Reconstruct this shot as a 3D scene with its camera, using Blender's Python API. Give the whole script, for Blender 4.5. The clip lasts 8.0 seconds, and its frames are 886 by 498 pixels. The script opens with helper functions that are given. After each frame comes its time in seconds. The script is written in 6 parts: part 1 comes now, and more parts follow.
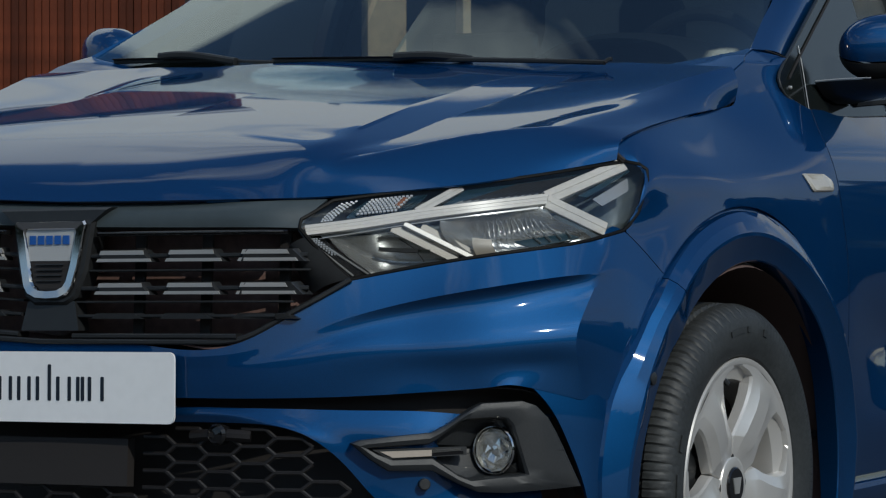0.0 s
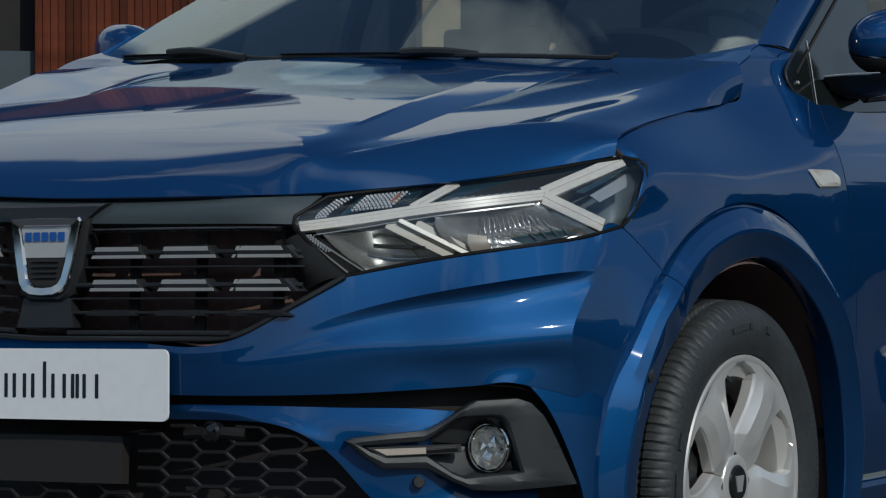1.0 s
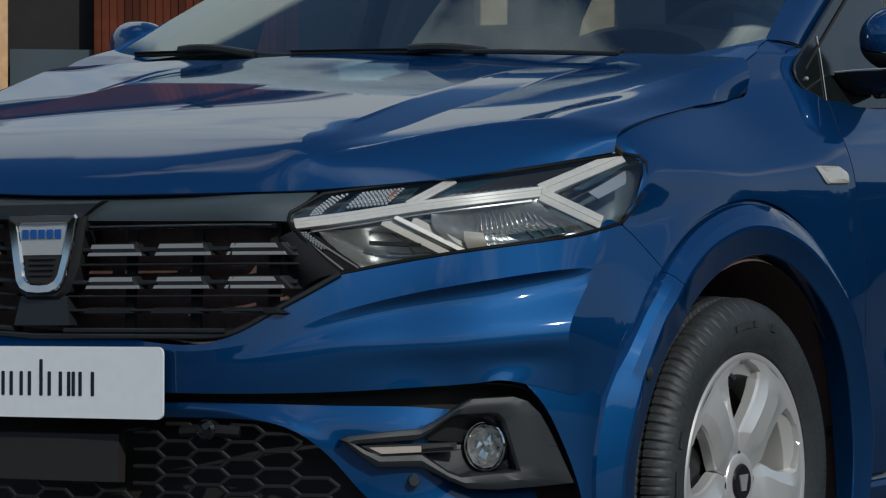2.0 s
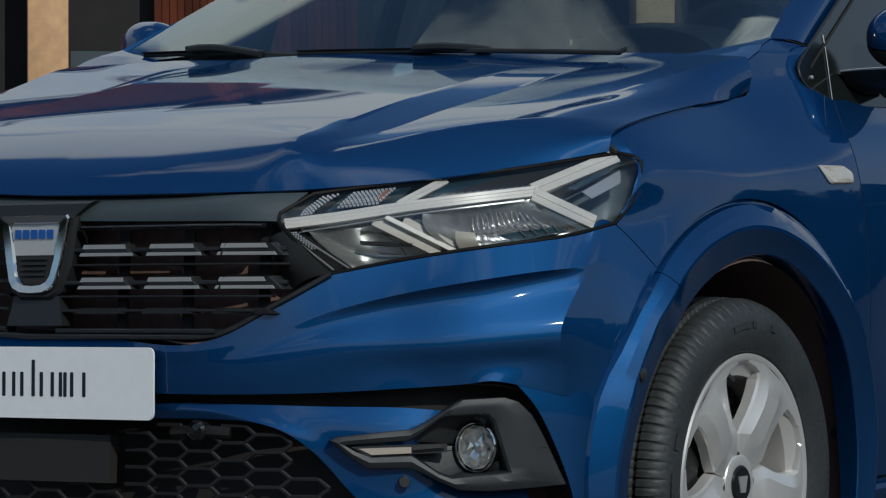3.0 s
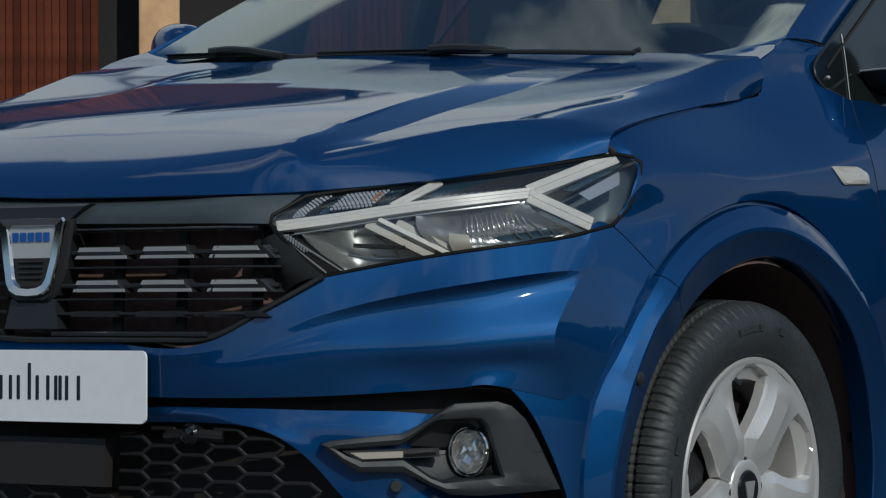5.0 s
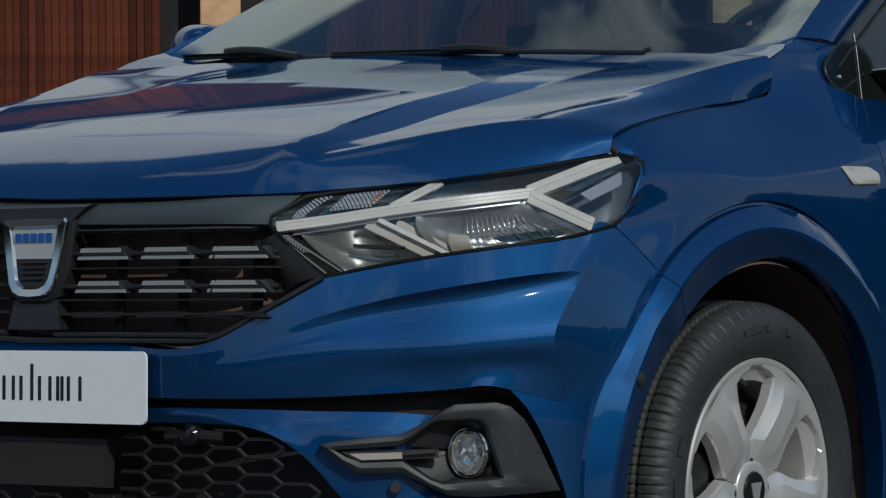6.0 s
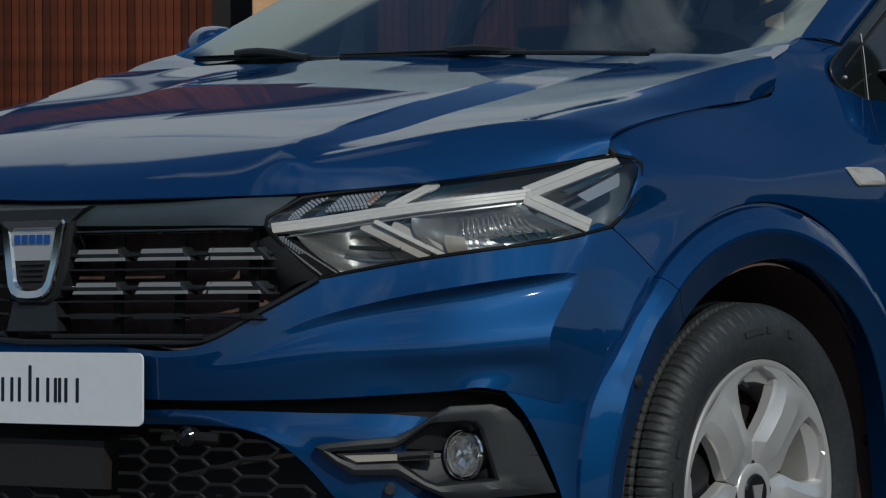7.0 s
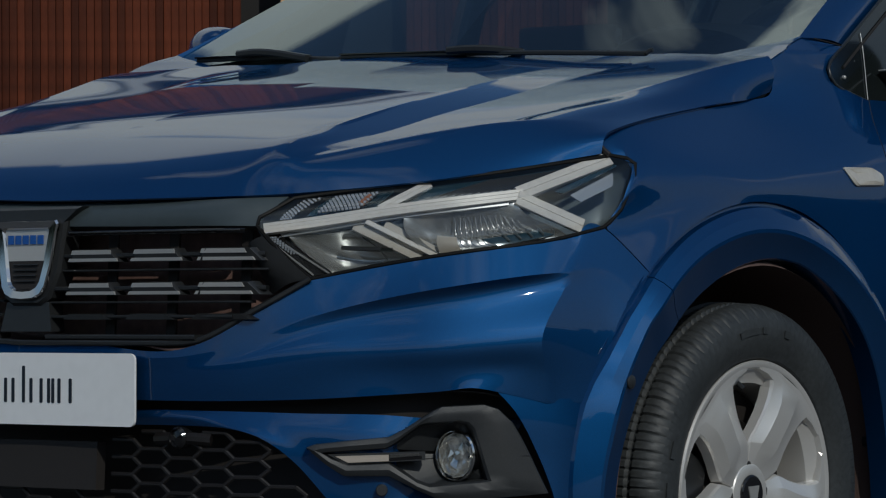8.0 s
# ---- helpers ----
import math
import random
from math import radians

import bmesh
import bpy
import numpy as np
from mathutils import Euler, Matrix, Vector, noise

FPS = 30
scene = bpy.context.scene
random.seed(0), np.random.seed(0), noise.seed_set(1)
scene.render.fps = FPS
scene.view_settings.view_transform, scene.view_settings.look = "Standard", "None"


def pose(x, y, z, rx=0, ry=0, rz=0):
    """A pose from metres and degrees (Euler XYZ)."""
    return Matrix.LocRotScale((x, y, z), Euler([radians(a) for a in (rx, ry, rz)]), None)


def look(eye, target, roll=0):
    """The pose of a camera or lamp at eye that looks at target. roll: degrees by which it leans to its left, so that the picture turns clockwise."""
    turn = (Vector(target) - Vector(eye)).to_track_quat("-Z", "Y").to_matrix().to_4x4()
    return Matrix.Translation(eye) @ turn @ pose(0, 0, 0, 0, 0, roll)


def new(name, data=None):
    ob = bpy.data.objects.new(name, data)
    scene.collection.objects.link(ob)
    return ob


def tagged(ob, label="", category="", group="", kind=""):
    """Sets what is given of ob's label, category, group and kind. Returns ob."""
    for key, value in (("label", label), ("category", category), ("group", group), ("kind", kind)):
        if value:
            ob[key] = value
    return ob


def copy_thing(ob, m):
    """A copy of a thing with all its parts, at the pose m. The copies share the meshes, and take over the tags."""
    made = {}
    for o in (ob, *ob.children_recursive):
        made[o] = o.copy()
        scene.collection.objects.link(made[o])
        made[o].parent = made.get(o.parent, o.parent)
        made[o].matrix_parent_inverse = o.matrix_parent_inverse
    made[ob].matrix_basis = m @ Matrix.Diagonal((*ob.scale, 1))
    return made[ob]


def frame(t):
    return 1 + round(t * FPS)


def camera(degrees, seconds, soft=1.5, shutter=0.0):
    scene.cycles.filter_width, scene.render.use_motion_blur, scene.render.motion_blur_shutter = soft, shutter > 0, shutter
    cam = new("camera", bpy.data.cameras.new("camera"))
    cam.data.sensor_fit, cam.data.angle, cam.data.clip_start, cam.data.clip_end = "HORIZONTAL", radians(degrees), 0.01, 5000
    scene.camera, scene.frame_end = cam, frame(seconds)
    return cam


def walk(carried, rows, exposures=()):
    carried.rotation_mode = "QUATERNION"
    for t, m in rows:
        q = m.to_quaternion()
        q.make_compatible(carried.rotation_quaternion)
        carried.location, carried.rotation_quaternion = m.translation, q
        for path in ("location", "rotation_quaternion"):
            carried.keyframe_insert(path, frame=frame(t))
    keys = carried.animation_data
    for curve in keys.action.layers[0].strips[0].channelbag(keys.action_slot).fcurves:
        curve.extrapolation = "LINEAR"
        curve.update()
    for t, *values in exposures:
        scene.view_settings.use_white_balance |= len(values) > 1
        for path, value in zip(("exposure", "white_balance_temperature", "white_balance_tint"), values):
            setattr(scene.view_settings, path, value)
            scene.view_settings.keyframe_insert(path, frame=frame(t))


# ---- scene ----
EXP = -0.50
cam = camera(16.1, 8.0, soft=1.2)
PATH = [
    (0, (2.8950, -4.8565, 0.7620), (1.9506, -3.0937, 0.7385), 0.186),
    (0.5, (2.9331, -4.8205, 0.7607), (1.9729, -3.0662, 0.7361), 0.169),
    (1, (2.9720, -4.7815, 0.7613), (1.9927, -3.0379, 0.7357), 0.147),
    (1.5, (3.0090, -4.7425, 0.7609), (2.0118, -3.0091, 0.7342), 0.126),
    (3, (3.1391, -4.6176, 0.7568), (2.0849, -2.9182, 0.7310), 0.060),
    (3.5, (3.1781, -4.5785, 0.7584), (2.1071, -2.8896, 0.7326), 0.040),
    (4, (3.2181, -4.5406, 0.7571), (2.1271, -2.8646, 0.7322), 0.016),
    (4.5, (3.2491, -4.5066, 0.7547), (2.1437, -2.8401, 0.7309), -0.001),
    (6, (3.3631, -4.4036, 0.7559), (2.2049, -2.7733, 0.7321), -0.065),
    (6.5, (3.3991, -4.3707, 0.7536), (2.2258, -2.7512, 0.7309), -0.083),
    (7, (3.4341, -4.3386, 0.7553), (2.2451, -2.7306, 0.7326), -0.103),
    (7.5, (3.4571, -4.3136, 0.7571), (2.2578, -2.7132, 0.7344), -0.116),
    (8, (3.4772, -4.2937, 0.7509), (2.2712, -2.6984, 0.7302), -0.124),
]
walk(cam, [(t, look(eye, target, roll)) for t, eye, target, roll in PATH], [(0.0, EXP, 6260, 5), (5.2, EXP, 6260, 5), (6.0, EXP - 0.07, 6260, 5), (8.0, EXP - 0.38, 6260, 5)])

# ---- world and sun ----
SUN_DIR = Vector((0.69, -0.44, 0.575)).normalized()
world = bpy.data.worlds.new("sky")
scene.world = world
world.use_nodes = True
wn, wl = world.node_tree.nodes, world.node_tree.links
wn.clear()
w_out = wn.new("ShaderNodeOutputWorld")
w_bg = wn.new("ShaderNodeBackground")
w_bg.inputs["Strength"].default_value = 0.15
w_sky = wn.new("ShaderNodeTexSky")
w_sky.sky_type = "NISHITA"
w_sky.sun_disc = False
w_sky.sun_elevation = math.asin(SUN_DIR.z)
w_sky.sun_rotation = math.atan2(SUN_DIR.x, SUN_DIR.y)
w_sky.air_density, w_sky.dust_density, w_sky.ozone_density = 1.0, 0.2, 2.5
w_co = wn.new("ShaderNodeTexCoord")
w_sep = wn.new("ShaderNodeSeparateXYZ")
wl.new(w_co.outputs["Generated"], w_sep.inputs[0])


def wmath(op, a, b):
    n = wn.new("ShaderNodeMath")
    n.operation = op
    for k, v in enumerate((a, b)):
        if isinstance(v, (int, float)):
            n.inputs[k].default_value = v
        else:
            wl.new(v, n.inputs[k])
    return n.outputs[0]


lift_z = wmath("ADD", wmath("MAXIMUM", w_sep.outputs["Z"], 0.0), 0.14)
w_com = wn.new("ShaderNodeCombineXYZ")
wl.new(wmath("DIVIDE", w_sep.outputs["X"], lift_z), w_com.inputs["X"])
wl.new(wmath("DIVIDE", w_sep.outputs["Y"], lift_z), w_com.inputs["Y"])
w_noise = wn.new("ShaderNodeTexNoise")
w_noise.inputs["Scale"].default_value = 1.9
w_noise.inputs["Detail"].default_value = 9.0
w_noise.inputs["Roughness"].default_value = 0.58
w_noise.inputs["Distortion"].default_value = 0.5
wl.new(w_com.outputs[0], w_noise.inputs["Vector"])
w_ramp = wn.new("ShaderNodeValToRGB")
w_ramp.color_ramp.elements[0].position = 0.52
w_ramp.color_ramp.elements[1].position = 0.70
w_ramp.color_ramp.elements[0].color = (0.0, 0.0, 0.0, 1)
bearing = wmath("ARCTAN2", w_sep.outputs["X"], w_sep.outputs["Y"])
tower = wmath("MULTIPLY", wmath("MINIMUM", wmath("MAXIMUM", wmath("MULTIPLY", wmath("ADD", bearing, 0.60), -12.0), 0.0), 1.0), wmath("MULTIPLY", wmath("MINIMUM", wmath("MAXIMUM", wmath("MULTIPLY", wmath("ADD", bearing, 1.75), 0.87), 0.0), 1.0), 0.37))
# a low bank of cloud stands over the building; higher up and on the far side the sky is clearer
side = wmath("ADD", wmath("MULTIPLY", w_sep.outputs["X"], -0.75), wmath("MULTIPLY", w_sep.outputs["Y"], 0.66))
brim = wmath("ADD", tower, wmath("ADD", wmath("MINIMUM", wmath("MAXIMUM", wmath("MULTIPLY", wmath("ADD", w_sep.outputs["X"], 0.5), 0.1), 0.0), 0.085), 0.445))
low = wmath("MINIMUM", wmath("MAXIMUM", wmath("MULTIPLY", wmath("SUBTRACT", brim, w_sep.outputs["Z"]), 9.0), -0.30), 0.5)
toward = wmath("MINIMUM", wmath("MAXIMUM", wmath("MULTIPLY", wmath("SUBTRACT", side, 0.38), 4.0), 0.0), 1.0)
bank = wmath("SUBTRACT", wmath("MULTIPLY", wmath("MULTIPLY", low, toward), 0.46), -0.01)
# a thin low haze of cloud on the open side of the yard
haze_z = wmath("MINIMUM", wmath("MAXIMUM", wmath("MULTIPLY", wmath("SUBTRACT", 0.41, w_sep.outputs["Z"]), 5.0), 0.0), 1.0)
haze_x = wmath("MINIMUM", wmath("MAXIMUM", wmath("ADD", wmath("MULTIPLY", w_sep.outputs["X"], 3.0), 0.2), 0.0), 1.0)
haze_full = wmath("ADD", wmath("MULTIPLY", wmath("MINIMUM", wmath("MAXIMUM", wmath("MULTIPLY", wmath("SUBTRACT", bearing, 1.25), 3.0), 0.0), 1.0), 0.40), 0.42)
clear_a = wmath("MAXIMUM", wmath("SUBTRACT", 1.0, wmath("MULTIPLY", wmath("ABSOLUTE", wmath("SUBTRACT", bearing, 0.25), 0.0), 1.7)), 0.0)
clear_z = wmath("MINIMUM", wmath("MAXIMUM", wmath("MULTIPLY", wmath("SUBTRACT", w_sep.outputs["Z"], 0.34), 8.0), 0.0), 1.0)
bank = wmath("SUBTRACT", bank, wmath("MULTIPLY", wmath("MULTIPLY", clear_a, clear_z), 0.32))
wl.new(wmath("ADD", w_noise.outputs["Fac"], bank), w_ramp.inputs[0])
cover = wmath("MAXIMUM", w_ramp.outputs["Color"], wmath("MULTIPLY", wmath("MULTIPLY", haze_z, haze_x), haze_full))
w_mix = wn.new("ShaderNodeMix")
w_mix.data_type = "RGBA"
# clouds are paler high up than near the horizon
w_tone = wn.new("ShaderNodeVectorMath")
w_tone.operation = "SCALE"
w_tone.inputs[0].default_value = (6.15, 6.3, 6.0)
wl.new(wmath("ADD", wmath("MULTIPLY", wmath("MAXIMUM", w_sep.outputs["Z"], 0.0), 1.8), 0.3), w_tone.inputs["Scale"])
wl.new(w_tone.outputs[0], w_mix.inputs[7])
wl.new(cover, w_mix.inputs[0])
wl.new(w_sky.outputs[0], w_mix.inputs[6])
wl.new(w_mix.outputs[2], w_bg.inputs["Color"])
wl.new(w_bg.outputs[0], w_out.inputs["Surface"])

sun = new("sun", bpy.data.lights.new("sun", "SUN"))
sun.data.energy, sun.data.angle, sun.data.color = 2.7, radians(0.6), (1.0, 0.95, 0.87)
sun.matrix_world = look((0, 0, 0), -SUN_DIR) @ Matrix.Translation((0, 0, 30))


# ---- materials ----
def material(name, color, rough=0.5, metal=0.0, coat=0.0, grain=0.0, grain_scale=40.0, stain=0.0, stain_scale=3.0,
             bump=0.0, bump_scale=200.0, spec=0.5, rough_var=0.0):
    """A principled material with grain (fine), stain (coarse) and bump, all procedural and in metres."""
    m = bpy.data.materials.new(name)
    m.use_nodes = True
    nt = m.node_tree
    b = nt.nodes["Principled BSDF"]
    b.inputs["Base Color"].default_value = (*color, 1)
    b.inputs["Roughness"].default_value = rough
    b.inputs["Metallic"].default_value = metal
    b.inputs["Coat Weight"].default_value = coat
    b.inputs["Coat Roughness"].default_value = 0.03
    b.inputs["Specular IOR Level"].default_value = spec
    co = nt.nodes.new("ShaderNodeTexCoord")

    def tex(scale, detail=6.0):
        n = nt.nodes.new("ShaderNodeTexNoise")
        n.inputs["Scale"].default_value = scale
        n.inputs["Detail"].default_value = detail
        nt.links.new(co.outputs["Object"], n.inputs["Vector"])
        return n

    last = None
    for amount, scale in ((grain, grain_scale), (stain, stain_scale)):
        if amount:
            n = tex(scale)
            mr = nt.nodes.new("ShaderNodeMapRange")
            mr.inputs["From Min"].default_value, mr.inputs["From Max"].default_value = 0.3, 0.7
            mr.inputs["To Min"].default_value, mr.inputs["To Max"].default_value = 1 - amount, 1 + amount
            nt.links.new(n.outputs["Fac"], mr.inputs["Value"])
            mx = nt.nodes.new("ShaderNodeVectorMath")
            mx.operation = "SCALE"
            if last:
                nt.links.new(last, mx.inputs[0])
            else:
                mx.inputs[0].default_value = color
            nt.links.new(mr.outputs[0], mx.inputs["Scale"])
            last = mx.outputs[0]
    if last:
        nt.links.new(last, b.inputs["Base Color"])
    if rough_var:
        n = tex(stain_scale * 2)
        mr = nt.nodes.new("ShaderNodeMapRange")
        mr.inputs["To Min"].default_value, mr.inputs["To Max"].default_value = max(rough - rough_var, 0.02), rough + rough_var
        nt.links.new(n.outputs["Fac"], mr.inputs["Value"])
        nt.links.new(mr.outputs[0], b.inputs["Roughness"])
    if bump:
        n = tex(bump_scale, 4.0)
        bp = nt.nodes.new("ShaderNodeBump")
        bp.inputs["Strength"].default_value = 1.0
        bp.inputs["Distance"].default_value = bump
        nt.links.new(n.outputs["Fac"], bp.inputs["Height"])
        nt.links.new(bp.outputs[0], b.inputs["Normal"])
    return m


def clear_glass(name, tint, ior=1.45, rough=0.0, gloss=(1.0, 1.0, 1.0), even=0.0):
    """A thin clear pane: see-through with a mirror-like gloss by Fresnel."""
    m = bpy.data.materials.new(name)
    m.use_nodes = True
    nt = m.node_tree
    nt.nodes.clear()
    out = nt.nodes.new("ShaderNodeOutputMaterial")
    tr = nt.nodes.new("ShaderNodeBsdfTransparent")
    tr.inputs[0].default_value = (*tint, 1)
    gl = nt.nodes.new("ShaderNodeBsdfGlossy")
    gl.inputs["Roughness"].default_value = rough
    gl.inputs["Color"].default_value = (*gloss, 1)
    fr = nt.nodes.new("ShaderNodeFresnel")
    fr.inputs["IOR"].default_value = ior
    mx = nt.nodes.new("ShaderNodeMixShader")
    if even:
        mx.inputs[0].default_value = even
    else:
        nt.links.new(fr.outputs[0], mx.inputs[0])
    nt.links.new(tr.outputs[0], mx.inputs[1])
    nt.links.new(gl.outputs[0], mx.inputs[2])
    nt.links.new(mx.outputs[0], out.inputs["Surface"])
    return m


PAINT = material("blue metallic paint", (0.0062, 0.0605, 0.182), 0.56, 0.9, 1.0, grain=0.22, grain_scale=1100.0)
PAINT.node_tree.nodes["Principled BSDF"].inputs["Specular Tint"].default_value = (0.20, 0.50, 0.77, 1)
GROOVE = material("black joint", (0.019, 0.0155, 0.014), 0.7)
PLASTIC = material("grained dark plastic", (0.019, 0.021, 0.023), 0.46, grain=0.15, grain_scale=300.0, bump=0.0002, bump_scale=1500.0)
SATIN = material("satin black plastic", (0.019, 0.020, 0.021), 0.34, grain=0.1, grain_scale=90.0)
PANEL = material("satin blue-black panel", (0.048, 0.062, 0.067), 0.42, grain=0.06, grain_scale=60.0)
GLOSS = material("gloss black plastic", (0.010, 0.010, 0.011), 0.10)
CHROME = material("polished chrome", (0.62, 0.605, 0.58), 0.12, 1.0)
BLADE = material("pale satin metal", (0.50, 0.43, 0.36), 0.35, 0.5, grain=0.04, grain_scale=300.0)
REPEATER = material("milky indicator lens", (0.47, 0.44, 0.385), 0.16, 0.0, 0.5, grain=0.05, grain_scale=150.0)
SILVER = material("brushed silver", (0.60, 0.59, 0.57), 0.28, 0.6)
ALLOY = material("silver alloy lacquer", (0.66, 0.64, 0.61), 0.34, 0.45, 0.4, grain=0.05, grain_scale=900.0)
RUBBER = material("tyre rubber", (0.031, 0.034, 0.035), 0.55, grain=0.25, grain_scale=120.0, stain=0.25, stain_scale=9.0, bump=0.0003, bump_scale=700.0)
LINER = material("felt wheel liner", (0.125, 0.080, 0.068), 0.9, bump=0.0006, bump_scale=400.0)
STEEL = material("brake steel", (0.16, 0.15, 0.14), 0.4, 1.0, grain=0.2, grain_scale=60.0)
PLATE = material("white plate", (0.88, 0.88, 0.87), 0.35, grain=0.02, grain_scale=50.0)
INK = material("dark plate print", (0.012, 0.018, 0.028), 0.4)
BLUE_INK = material("blue badge enamel", (0.02, 0.10, 0.36), 0.3)
GUIDE = material("white light guide", (0.52, 0.50, 0.475), 0.25, 0.0, 0.5, grain=0.06, grain_scale=150.0)
REFLECT = material("lamp reflector", (0.42, 0.43, 0.43), 0.27, 0.75, bump=0.0022, bump_scale=24.0)
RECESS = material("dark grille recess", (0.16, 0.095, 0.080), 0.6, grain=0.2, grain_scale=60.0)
FACET = material("bright lamp facets", (0.60, 0.60, 0.58), 0.12, 0.8)
MESH = material("black intake plastic", (0.013, 0.0110, 0.0105), 0.42, grain=0.15, grain_scale=200.0)
LAMP_DARK = material("lamp housing grey", (0.095, 0.118, 0.130), 0.28, 0.3, grain=0.1)
SEAL = material("black rubber", (0.005, 0.005, 0.005), 0.5, spec=0.12)
PRISM = material("ribbed clear lens", (0.42, 0.43, 0.44), 0.18, 0.5)
STEP = material("beige lamp step", (0.30, 0.275, 0.24), 0.4, grain=0.05)
SHELF = material("dark blue lamp shelf", (0.020, 0.048, 0.068), 0.12, 0.2)
AMBER = material("amber bulb", (0.26, 0.10, 0.045), 0.2)
LENS = clear_glass("lamp lens", (0.97, 0.98, 0.98), 1.40)
SCREEN = clear_glass("windscreen glass", (0.64, 0.74, 0.78), 2.1, gloss=(0.86, 0.96, 1.0))
REAR_GLASS = clear_glass("rear window glass", (0.80, 0.84, 0.83), even=0.07)
SIDE_GLASS = clear_glass("side glass", (0.93, 0.95, 0.95), even=0.07)
PANE_GLASS = material("smoked quarter pane", (0.010, 0.013, 0.013), 0.12, 0.0, 0.0, grain=0.08, grain_scale=20.0)
# trim and cloth near black: the cabin's shade is put into their colour
TRIM = material("soft cabin trim, shade put in", (0.012, 0.013, 0.014), 0.7, grain=0.15, grain_scale=200.0, bump=0.0003, bump_scale=600.0)
CLOTH = material("seat cloth, shade put in", (0.016, 0.017, 0.019), 0.9, grain=0.2, grain_scale=300.0)
WOOD = material("brown timber slats", (0.108, 0.025, 0.010), 0.7, grain=0.3, grain_scale=5.0, stain=0.25, stain_scale=0.5, spec=0.2)
wood_nodes, wood_links = WOOD.node_tree.nodes, WOOD.node_tree.links
wood_info = wood_nodes.new("ShaderNodeObjectInfo")
wood_range = wood_nodes.new("ShaderNodeMapRange")
wood_range.inputs["To Min"].default_value, wood_range.inputs["To Max"].default_value = 0.62, 1.4
wood_scale = wood_nodes.new("ShaderNodeVectorMath")
wood_scale.operation = "SCALE"
wood_shader = wood_nodes["Principled BSDF"]
wood_links.new(wood_info.outputs["Random"], wood_range.inputs["Value"])
wood_links.new(wood_range.outputs[0], wood_scale.inputs["Scale"])
wood_links.new(wood_shader.inputs["Base Color"].links[0].from_socket, wood_scale.inputs[0])
wood_links.new(wood_scale.outputs[0], wood_shader.inputs["Base Color"])
PALE_WOOD = material("pale timber", (0.57, 0.33, 0.16), 0.6, grain=0.15, grain_scale=6.0, stain=0.15, stain_scale=1.0)
# near black: the shade of the building's recess is put into the colour
DARK = material("near-black recess shade", (0.012, 0.011, 0.011), 0.8, stain=0.2)
FASCIA = material("pale grey cladding", (0.55, 0.56, 0.57), 0.6, grain=0.04, grain_scale=2.0, stain=0.06, stain_scale=0.3)
BLUE_GREY = material("blue-grey panel", (0.035, 0.055, 0.068), 0.5, stain=0.15, stain_scale=1.0)
ASPHALT = material("grey asphalt", (0.055, 0.055, 0.057), 0.85, grain=0.3, grain_scale=60.0, stain=0.2, stain_scale=0.3, bump=0.003, bump_scale=90.0)


# ---- geometry helpers ----
def cub(t, y, s):
    """Natural cubic spline through y at the knots t, taken at s."""
    t, y, s = np.asarray(t, float), np.asarray(y, float), np.asarray(s, float)
    n = len(t)
    if n == 2:
        f = ((s - t[0]) / (t[1] - t[0]))[:, None]
        return y[0] * (1 - f) + y[1] * f
    h = np.diff(t)
    a, r = np.eye(n), np.zeros_like(y)
    for i in range(1, n - 1):
        a[i, i - 1:i + 2] = h[i - 1], 2 * (h[i - 1] + h[i]), h[i]
        r[i] = 6 * ((y[i + 1] - y[i]) / h[i] - (y[i] - y[i - 1]) / h[i - 1])
    m = np.linalg.solve(a, r)
    k = np.clip(np.searchsorted(t, s, side="right") - 1, 0, n - 2)
    d, e, hk = (s - t[k])[:, None], (t[k + 1] - s)[:, None], h[k][:, None]
    return (m[k] * e**3 + m[k + 1] * d**3) / (6 * hk) + (y[k] / hk - m[k] * hk / 6) * e + (y[k + 1] / hk - m[k + 1] * hk / 6) * d


def along(net, n, breaks):
    """Resample a net (R, C, 3) along its second axis, smooth between the breaks."""
    net = np.asarray(net, float)
    step = np.linalg.norm(np.diff(net, axis=1), axis=2).mean(0) + 1e-6
    knots = np.r_[0, np.cumsum(step)]
    ends = [0, *breaks, net.shape[1] - 1]
    out = []
    for a, b in zip(ends[:-1], ends[1:]):
        count = max(2, round(n * (knots[b] - knots[a]) / knots[-1]))
        s = np.linspace(knots[a], knots[b], count + 1)
        flat = np.moveaxis(net[:, a:b + 1], 1, 0).reshape(b - a + 1, -1)
        got = np.moveaxis(cub(knots[a:b + 1], flat, s).reshape(count + 1, net.shape[0], 3), 0, 1)
        out.append(got if a == 0 else got[:, 1:])
    return np.concatenate(out, 1)


def patch(net, nu, nv, cb=(), rb=()):
    """A smooth surface through a control net: nu steps along the rows, nv across; cb, rb: columns and rows at which it may fold."""
    g = along(net, nu, cb)
    return np.swapaxes(along(np.swapaxes(g, 0, 1), nv, rb), 0, 1)


def normals(g):
    du, dv = np.gradient(g, axis=1), np.gradient(g, axis=0)
    n = np.cross(du, dv)
    return n / (np.linalg.norm(n, axis=2, keepdims=True) + 1e-12)


